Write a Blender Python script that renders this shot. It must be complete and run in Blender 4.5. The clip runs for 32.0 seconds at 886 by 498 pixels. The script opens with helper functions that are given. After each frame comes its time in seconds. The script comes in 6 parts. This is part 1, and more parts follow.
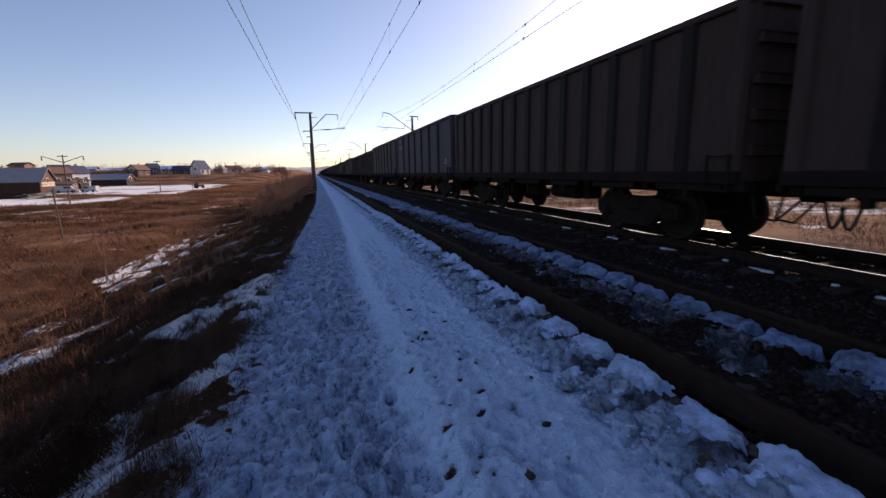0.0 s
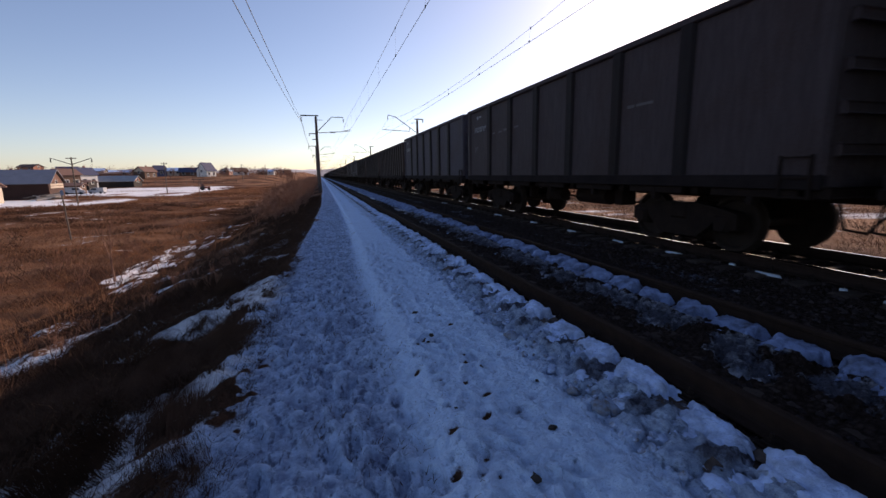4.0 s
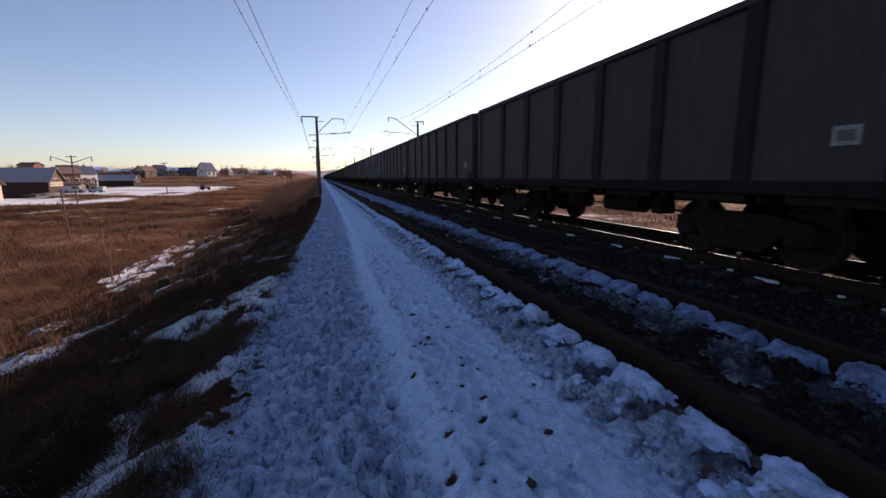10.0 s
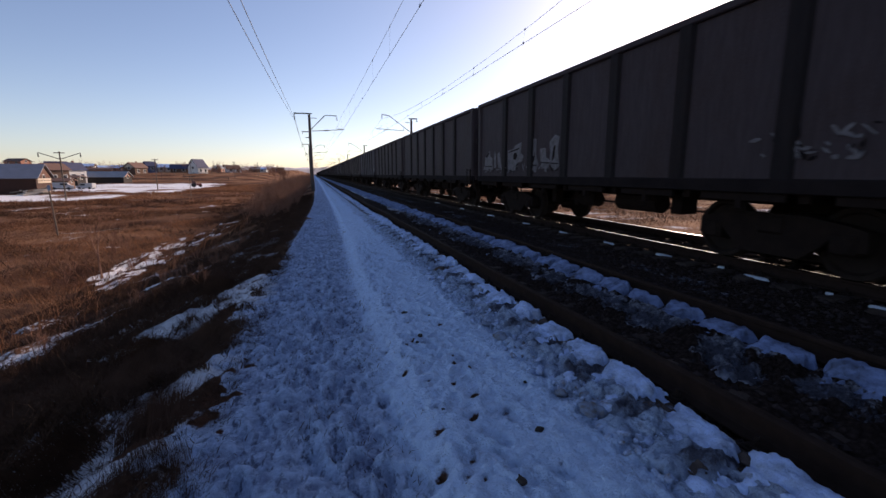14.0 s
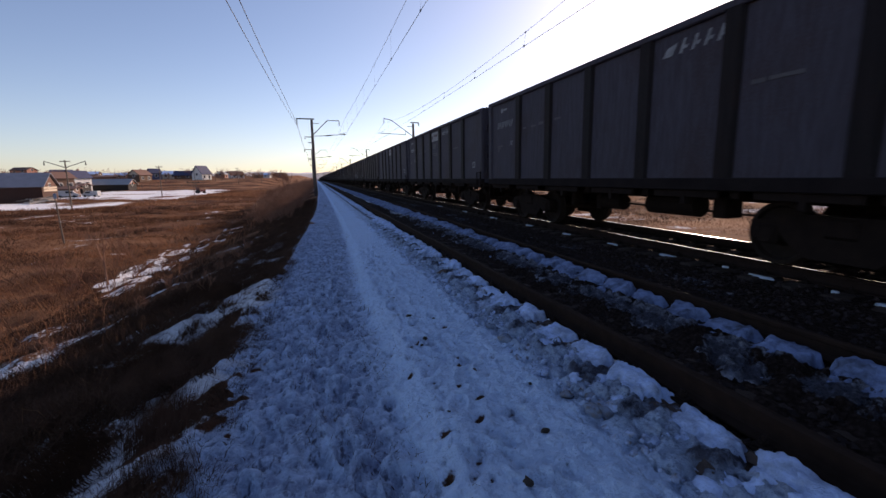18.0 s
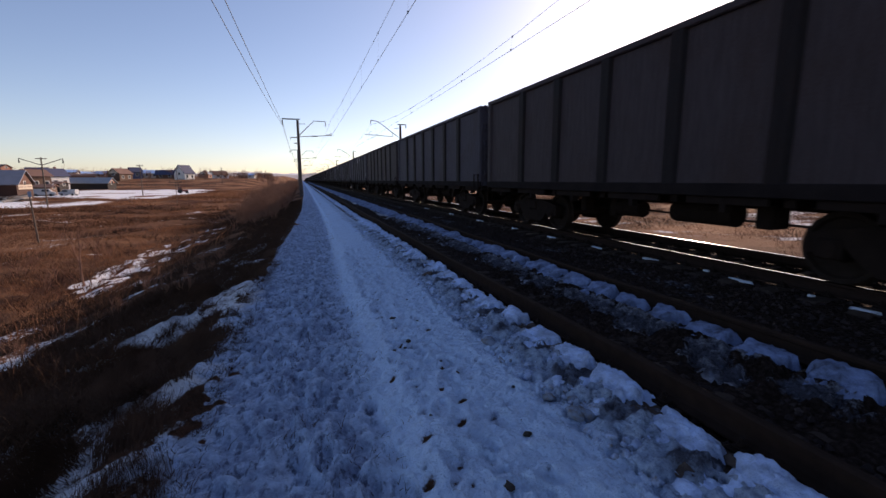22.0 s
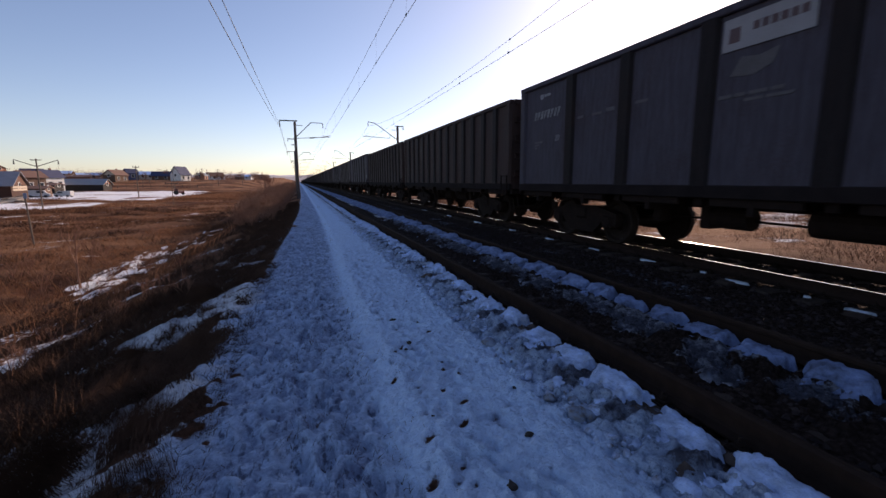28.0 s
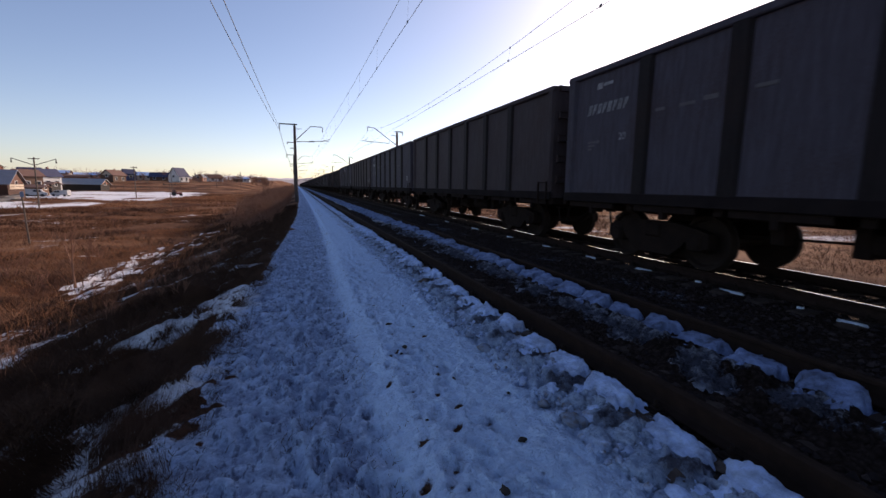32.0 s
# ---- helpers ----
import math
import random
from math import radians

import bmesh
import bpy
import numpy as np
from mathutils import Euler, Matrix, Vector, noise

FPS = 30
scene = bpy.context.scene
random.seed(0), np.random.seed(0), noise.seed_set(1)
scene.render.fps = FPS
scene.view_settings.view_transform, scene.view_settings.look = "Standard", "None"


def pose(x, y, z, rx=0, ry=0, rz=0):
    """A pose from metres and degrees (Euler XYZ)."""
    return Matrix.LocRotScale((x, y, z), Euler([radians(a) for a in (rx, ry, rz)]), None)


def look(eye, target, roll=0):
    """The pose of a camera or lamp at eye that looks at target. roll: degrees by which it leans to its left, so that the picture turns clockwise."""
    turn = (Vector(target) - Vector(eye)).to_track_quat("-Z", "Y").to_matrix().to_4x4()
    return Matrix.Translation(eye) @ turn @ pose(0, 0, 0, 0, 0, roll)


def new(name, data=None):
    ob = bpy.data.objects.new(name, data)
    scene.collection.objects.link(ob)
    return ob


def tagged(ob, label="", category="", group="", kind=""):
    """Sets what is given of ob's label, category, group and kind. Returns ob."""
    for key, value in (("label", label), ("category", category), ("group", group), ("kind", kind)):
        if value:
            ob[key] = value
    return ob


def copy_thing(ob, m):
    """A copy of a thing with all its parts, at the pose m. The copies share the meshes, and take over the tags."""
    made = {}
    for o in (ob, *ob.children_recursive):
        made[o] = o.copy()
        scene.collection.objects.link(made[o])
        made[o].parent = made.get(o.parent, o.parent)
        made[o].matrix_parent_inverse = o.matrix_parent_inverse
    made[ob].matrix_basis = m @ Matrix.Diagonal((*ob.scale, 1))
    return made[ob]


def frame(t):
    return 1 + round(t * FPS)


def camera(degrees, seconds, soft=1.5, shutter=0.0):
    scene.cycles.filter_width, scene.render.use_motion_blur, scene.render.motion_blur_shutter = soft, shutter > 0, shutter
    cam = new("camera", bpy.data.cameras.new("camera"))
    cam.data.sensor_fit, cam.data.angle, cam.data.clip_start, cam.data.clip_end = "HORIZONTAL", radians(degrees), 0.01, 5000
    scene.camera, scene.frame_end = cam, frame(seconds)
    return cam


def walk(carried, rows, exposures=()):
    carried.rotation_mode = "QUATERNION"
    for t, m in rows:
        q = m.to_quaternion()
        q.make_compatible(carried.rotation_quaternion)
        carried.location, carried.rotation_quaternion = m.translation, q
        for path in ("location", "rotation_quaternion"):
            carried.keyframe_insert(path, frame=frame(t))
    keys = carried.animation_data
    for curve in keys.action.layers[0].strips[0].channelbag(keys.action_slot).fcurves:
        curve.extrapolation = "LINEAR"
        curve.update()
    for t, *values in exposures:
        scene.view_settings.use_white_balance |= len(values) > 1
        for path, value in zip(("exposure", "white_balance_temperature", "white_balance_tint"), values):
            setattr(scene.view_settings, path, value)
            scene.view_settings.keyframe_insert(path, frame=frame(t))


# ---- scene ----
EXPOSURE, KELVIN, TINT, SKY, SUN = -0.04, 6700, 24, 0.15, 5.6
# ---- camera ----
cam = camera(92.0, 32.0, soft=1.5, shutter=0.12)
# seconds, eye x y z, yaw, pitch, roll
EYES = (
    (0, -0.020, -0.001, 1.663, -16.27, -10.29, -0.94),
    (0.5, -0.017, 0.002, 1.661, -16.35, -10.69, -1.06),
    (1, -0.009, -0.002, 1.660, -16.95, -10.61, -0.93),
    (1.5, -0.018, -0.001, 1.662, -16.82, -10.44, -0.94),
    (2, -0.038, -0.006, 1.667, -16.20, -10.30, -0.80),
    (2.5, -0.046, -0.011, 1.665, -16.01, -9.86, -0.54),
    (3, -0.043, -0.013, 1.668, -15.86, -9.65, -0.53),
    (3.5, -0.041, -0.015, 1.672, -15.67, -9.82, -0.83),
    (5.5, -0.029, -0.003, 1.667, -16.21, -10.02, -0.30),
    (6, -0.022, -0.004, 1.661, -16.64, -9.50, -0.06),
    (6.5, -0.023, -0.015, 1.669, -16.90, -9.15, -0.68),
    (7, -0.039, -0.030, 1.679, -16.10, -8.77, -0.81),
    (7.5, -0.056, -0.033, 1.684, -15.45, -8.63, -0.58),
    (8, -0.045, -0.028, 1.675, -16.25, -8.42, -0.42),
    (8.5, -0.048, -0.030, 1.677, -15.99, -8.54, 0.00),
    (9, -0.047, -0.024, 1.679, -15.65, -8.89, -0.17),
    (9.5, -0.043, -0.022, 1.678, -15.33, -9.18, -0.60),
    (10, -0.026, -0.009, 1.669, -15.79, -9.61, -0.18),
    (10.5, -0.028, -0.009, 1.667, -15.91, -9.48, -0.02),
    (11, -0.013, -0.004, 1.665, -16.34, -9.78, 0.02),
    (11.5, -0.009, -0.004, 1.665, -16.32, -9.95, -0.21),
    (12, -0.004, 0.007, 1.659, -16.59, -9.95, -0.08),
    (12.5, 0.006, 0.007, 1.661, -16.70, -9.92, -0.24),
    (13, 0.000, -0.000, 1.664, -16.76, -9.49, -0.20),
    (13.5, -0.003, 0.000, 1.661, -16.63, -9.88, -0.41),
    (14, -0.005, -0.000, 1.666, -16.64, -9.94, -0.03),
    (14.5, -0.010, -0.002, 1.667, -16.65, -9.48, -0.04),
    (16.5, 0.008, 0.007, 1.657, -16.70, -10.00, -0.16),
    (17, 0.014, 0.008, 1.657, -17.17, -10.20, -0.25),
    (17.5, -0.005, -0.006, 1.663, -16.64, -9.69, -0.52),
    (18, -0.014, -0.016, 1.667, -16.20, -9.52, -0.79),
    (18.5, -0.012, -0.015, 1.669, -16.62, -9.52, -0.59),
    (19, -0.002, -0.009, 1.663, -16.85, -9.56, -0.63),
    (19.5, 0.010, -0.003, 1.660, -16.93, -9.76, -0.59),
    (20, 0.018, 0.008, 1.657, -17.23, -10.10, -0.45),
    (20.5, 0.019, 0.004, 1.656, -17.31, -9.73, -0.57),
    (21, 0.008, -0.006, 1.663, -16.94, -9.53, -0.67),
    (21.5, 0.004, -0.003, 1.662, -17.18, -8.96, -0.30),
    (22, 0.018, 0.004, 1.657, -18.02, -9.20, -0.11),
    (22.5, 0.028, 0.014, 1.656, -18.15, -9.53, 0.00),
    (23, 0.022, 0.009, 1.654, -18.22, -9.41, -0.14),
    (23.5, 0.026, 0.015, 1.658, -18.10, -9.79, -0.26),
    (24, 0.028, 0.020, 1.655, -18.27, -9.43, -0.40),
    (24.5, 0.030, 0.017, 1.664, -18.07, -10.02, -0.71),
    (25, 0.023, 0.008, 1.655, -18.35, -9.87, -0.51),
    (25.5, 0.012, 0.010, 1.657, -18.48, -9.94, -0.50),
    (27.5, -0.023, -0.008, 1.664, -18.53, -8.79, 0.21),
    (28, -0.024, -0.011, 1.665, -18.43, -8.99, -0.07),
    (28.5, -0.029, -0.017, 1.668, -18.22, -8.74, -0.13),
    (29, -0.023, -0.021, 1.664, -18.81, -8.53, -0.09),
    (29.5, -0.028, -0.025, 1.667, -18.71, -8.32, 0.24),
    (30, -0.032, -0.031, 1.669, -18.92, -8.14, 0.53),
    (30.5, -0.028, -0.027, 1.662, -18.95, -8.64, 0.63),
    (31, -0.031, -0.025, 1.663, -18.77, -8.53, 0.45),
    (31.5, -0.027, -0.022, 1.665, -18.85, -8.69, 0.46),
    (32, -0.030, -0.038, 1.664, -18.78, -8.22, 0.93),
)


def eye_pose(x, y, z, yaw, pitch, roll):
    return pose(x, y, z, 0, 0, yaw) @ pose(0, 0, 0, 90 + pitch) @ pose(0, 0, 0, 0, 0, roll)


walk(cam, [(r[0], eye_pose(*r[1:])) for r in EYES], exposures=((0, EXPOSURE, KELVIN, TINT), (32, EXPOSURE, KELVIN, TINT)))

# ---- world and sun ----
SUN_EL, SUN_AZ = 20.4, 47.0   # height, and degrees from the track towards its far side
world = bpy.data.worlds.new("sky")
scene.world = world
world.use_nodes = True
wn = world.node_tree
sky = wn.nodes.new("ShaderNodeTexSky")
sky.sky_type = "NISHITA"
sky.sun_disc = False
sky.sun_elevation = radians(SUN_EL)
sky.sun_rotation = radians(SUN_AZ)
sky.altitude = 200
sky.air_density, sky.dust_density, sky.ozone_density = 0.85, 0.62, 1.6
wn.links.new(sky.outputs[0], wn.nodes["Background"].inputs[0])
wn.nodes["Background"].inputs[1].default_value = SKY
sun_data = bpy.data.lights.new("sun", "SUN")
sun_data.energy, sun_data.angle, sun_data.color = SUN, radians(0.55), (1.0, 0.8, 0.6)
sun = new("sun", sun_data)
to_sun = Vector((math.sin(radians(SUN_AZ)) * math.cos(radians(SUN_EL)), math.cos(radians(SUN_AZ)) * math.cos(radians(SUN_EL)), math.sin(radians(SUN_EL))))
sun.matrix_world = look(to_sun * 400, (0, 0, 0))


# ---- materials ----
class Nodes:
    """Short hand for building one node material."""

    def __init__(self, name):
        self.mat = bpy.data.materials.new(name)
        self.mat.use_nodes = True
        self.tree = self.mat.node_tree
        self.bsdf = self.tree.nodes["Principled BSDF"]

    def node(self, kind, **inputs):
        n = self.tree.nodes.new(kind)
        for key, value in inputs.items():
            socket = n.inputs[int(key[1:])] if key[0] == "i" and key[1:].isdigit() else n.inputs[key.replace("_", " ")]
            if isinstance(value, bpy.types.NodeSocket):
                self.tree.links.new(value, socket)
            else:
                socket.default_value = value
        return n

    def place(self, kind="Object"):
        return self.tree.nodes.new("ShaderNodeTexCoord").outputs[kind]

    def world_place(self):
        return self.tree.nodes.new("ShaderNodeNewGeometry").outputs["Position"]

    def noise(self, vector, scale, detail=4.0, rough=0.6):
        return self.node("ShaderNodeTexNoise", Vector=vector, Scale=scale, Detail=detail, Roughness=rough).outputs["Fac"]

    def ramp(self, fac, a, b, ca=0.0, cb=1.0):
        n = self.tree.nodes.new("ShaderNodeMapRange")
        self.tree.links.new(fac, n.inputs[0])
        n.inputs[1].default_value, n.inputs[2].default_value, n.inputs[3].default_value, n.inputs[4].default_value = a, b, ca, cb
        return n.outputs[0]

    def maths(self, op, a, b):
        n = self.tree.nodes.new("ShaderNodeMath")
        n.operation = op
        for i, v in enumerate((a, b)):
            if isinstance(v, bpy.types.NodeSocket):
                self.tree.links.new(v, n.inputs[i])
            else:
                n.inputs[i].default_value = v
        return n.outputs[0]

    def mix(self, fac, a, b):
        n = self.tree.nodes.new("ShaderNodeMix")
        n.data_type = "RGBA"
        for i, v in ((0, fac), (6, a), (7, b)):
            if isinstance(v, bpy.types.NodeSocket):
                self.tree.links.new(v, n.inputs[i])
            else:
                n.inputs[i].default_value = v if i == 0 else (*v, 1)
        return n.outputs[2]

    def attribute(self, name):
        n = self.tree.nodes.new("ShaderNodeAttribute")
        n.attribute_name = name
        return n.outputs["Fac"]

    def random(self):
        return self.tree.nodes.new("ShaderNodeObjectInfo").outputs["Random"]

    def island(self):
        return self.tree.nodes.new("ShaderNodeNewGeometry").outputs["Random Per Island"]

    def done(self, color, rough=0.7, metal=0.0, bump=None, strength=0.3, distance=0.02, specular=0.4):
        for key, value in (("Base Color", color), ("Roughness", rough), ("Metallic", metal), ("Specular IOR Level", specular)):
            if isinstance(value, bpy.types.NodeSocket):
                self.tree.links.new(value, self.bsdf.inputs[key])
            else:
                self.bsdf.inputs[key].default_value = (*value, 1) if key == "Base Color" else value
        if bump is not None:
            b = self.node("ShaderNodeBump", Height=bump, Strength=strength, Distance=distance)
            self.tree.links.new(b.outputs[0], self.bsdf.inputs["Normal"])
        return self.mat


def plain(name, a, b, scale=6.0, rough=0.7, metal=0.0, bump=0.25, specular=0.4, vary=0.0):
    """A surface between two colours, with grain at two scales."""
    m = Nodes(name)
    p = m.place()
    big, fine = m.noise(p, scale * 0.3), m.noise(p, scale * 4, 6.0)
    fac = m.ramp(m.maths("ADD", m.maths("MULTIPLY", big, 0.6), m.maths("MULTIPLY", fine, 0.4)), 0.32, 0.68)
    if vary:
        fac = m.maths("ADD", fac, m.maths("MULTIPLY", m.maths("SUBTRACT", m.random(), 0.5), vary))
    return m.done(m.mix(fac, a, b), m.ramp(fine, 0.3, 0.7, max(rough - 0.12, 0.05), min(rough + 0.12, 1)), metal, fine, bump, 0.01, specular)


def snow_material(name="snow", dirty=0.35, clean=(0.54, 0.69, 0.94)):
    m = Nodes(name)
    p = m.world_place()
    fine, mid, big = m.noise(p, 95, 6.0, 0.7), m.noise(p, 22, 5.0), m.noise(p, 2.2, 5.0)
    dirt = m.ramp(m.maths("ADD", m.maths("MULTIPLY", mid, 0.6), m.maths("MULTIPLY", big, 0.4)), 0.56 - 0.2 * max(dirty - 0.4, 0), 0.74 - 0.25 * max(dirty - 0.4, 0), 0.0, dirty)
    speck = m.ramp(m.noise(p, 60, 3.0, 0.8), 0.68, 0.74, 0.0, 0.6)
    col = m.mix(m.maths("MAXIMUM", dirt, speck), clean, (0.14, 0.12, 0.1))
    h = m.maths("ADD", m.maths("MULTIPLY", fine, 0.35), m.maths("MULTIPLY", mid, 1.0))
    return m.done(col, 0.75, 0, h, 0.55, 0.03, 0.2)


def berm_material(name, clean, dirt, much):
    """Crusted snow thrown up from the track: softly stained with mud."""
    m = Nodes(name)
    p = m.world_place()
    fine, mid, big = m.noise(p, 60, 5.0, 0.65), m.noise(p, 15, 4.0, 0.55), m.noise(p, 4.2, 4.0, 0.6)
    stain = m.ramp(m.maths("ADD", m.maths("MULTIPLY", mid, 0.35), m.maths("MULTIPLY", big, 0.65)), 0.4, 0.68, 0.0, much)
    h = m.maths("ADD", m.maths("MULTIPLY", fine, 0.3), mid)
    return m.done(m.mix(stain, clean, dirt), 0.8, 0, h, 0.7, 0.04, 0.15)


def ground_material():
    m = Nodes("ground_cover")
    p = m.world_place()
    tiny, fine, mid, big, wide = m.noise(p, 110, 5.0, 0.7), m.noise(p, 34, 5.0), m.noise(p, 9, 6.0, 0.7), m.noise(p, 1.3, 6.0), m.noise(p, 0.09, 5.0)
    snow_at, stone_at, tread_shade_at = m.attribute("snow"), m.attribute("stone"), m.attribute("tread")
    grass = m.mix(m.ramp(mid, 0.3, 0.7), (0.03, 0.015, 0.01), (0.15, 0.07, 0.042))
    grass = m.mix(m.ramp(big, 0.42, 0.6, 0.0, 0.8), grass, (0.07, 0.029, 0.018))
    tuft = m.noise(p, 3.2, 4.0, 0.65)
    grass = m.mix(m.ramp(tuft, 0.52, 0.66, 0.0, 0.75), grass, (0.03, 0.016, 0.011))
    grass = m.mix(m.ramp(wide, 0.4, 0.62, 0.0, 0.75), grass, (0.34, 0.185, 0.105))
    vor = m.node("ShaderNodeTexVoronoi", Vector=p, Scale=24.0)
    stones = m.mix(m.ramp(vor.outputs["Distance"], 0.05, 0.75), (0.066, 0.045, 0.037), (0.022, 0.015, 0.013))
    stones = m.mix(m.ramp(mid, 0.4, 0.7, 0.0, 0.6), stones, (0.024, 0.015, 0.011))
    base = m.mix(stone_at, grass, stones)
    # snow lies where its cover beats the roughness of the ground
    rough_cover = m.maths("ADD", m.maths("MULTIPLY", mid, 0.55), m.maths("ADD", m.maths("MULTIPLY", big, 0.25), m.maths("MULTIPLY", fine, 0.2)))
    cover = m.ramp(m.maths("SUBTRACT", m.maths("MULTIPLY", snow_at, 1.0), rough_cover), -0.035, 0.05)
    blot, soft = m.noise(p, 17, 4.0, 0.6), m.noise(p, 4.3, 4.0, 0.55)
    worn = m.ramp(m.maths("ADD", m.maths("MULTIPLY", fine, 0.18), m.maths("ADD", m.maths("MULTIPLY", blot, 0.34), m.maths("MULTIPLY", soft, 0.48))), 0.38, 0.64)
    # trodden snow carries the blue of shade in its colour, loose snow does not
    clean = m.mix(m.attribute("shade_blue"), (0.86, 0.88, 0.9), (0.58, 0.76, 1.0))
    snow = m.mix(m.maths("MULTIPLY", m.maths("ADD", m.maths("MULTIPLY", worn, 0.75), 0.25), tread_shade_at), clean, (0.18, 0.225, 0.36))
    # dark streaks along the tread: stubs, and relief shade put into the colour
    drawn = m.node("ShaderNodeMapping", Vector=p)
    drawn.inputs["Rotation"].default_value = (0, 0, -0.5)
    drawn.inputs["Scale"].default_value = (1.0, 0.4, 1.0)
    dark_streak = m.ramp(m.noise(drawn.outputs[0], 19, 5.0, 0.65), 0.53, 0.63, 0.0, 0.95)
    snow = m.mix(m.maths("MULTIPLY", dark_streak, m.maths("ADD", m.maths("MULTIPLY", tread_shade_at, 0.85), 0.12)), snow, (0.09, 0.11, 0.18))
    mud_at = m.attribute("mud")
    snow = m.mix(m.maths("MINIMUM", m.maths("MULTIPLY", mud_at, m.ramp(mid, 0.3, 0.55, 0.55, 1.0)), 0.97), snow, (0.05, 0.05, 0.066))
    snow = m.mix(m.ramp(tiny, 0.68, 0.76, 0.0, 0.3), snow, (0.18, 0.17, 0.18))
    snow = m.mix(m.ramp(big, 0.4, 0.7, 0.0, 0.14), snow, (0.33, 0.41, 0.56))
    snow = m.mix(m.ramp(blot, 0.56, 0.7, 0.0, 0.2), snow, (0.28, 0.36, 0.52))
    h = m.maths("ADD", m.maths("ADD", m.maths("MULTIPLY", fine, 0.4), m.maths("MULTIPLY", blot, 1.1)), m.maths("ADD", m.maths("MULTIPLY", tiny, 0.2), m.maths("MULTIPLY", m.maths("SUBTRACT", 1.0, vor.outputs["Distance"]), m.maths("MULTIPLY", stone_at, 1.2))))
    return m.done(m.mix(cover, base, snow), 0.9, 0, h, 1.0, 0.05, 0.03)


def wagon_paint(name, a, b, rust):
    m = Nodes(name)
    p = m.place()
    mapped = m.node("ShaderNodeMapping", Vector=p)
    mapped.inputs["Scale"].default_value = (6.0, 6.0, 0.7)
    streak, fine, big = m.noise(mapped.outputs[0], 2.0, 6.0, 0.7), m.noise(p, 30, 6.0), m.noise(p, 0.8, 5.0)
    col = m.mix(m.ramp(streak, 0.35, 0.68), a, b)
    col = m.mix(m.ramp(m.maths("ADD", m.maths("MULTIPLY", fine, 0.4), m.maths("MULTIPLY", big, 0.6)), 0.5, 0.68, 0, 0.8), col, rust)
    return m.done(col, m.ramp(fine, 0.3, 0.7, 0.5, 0.8), 0.0, fine, 0.25, 0.01, 0.12)


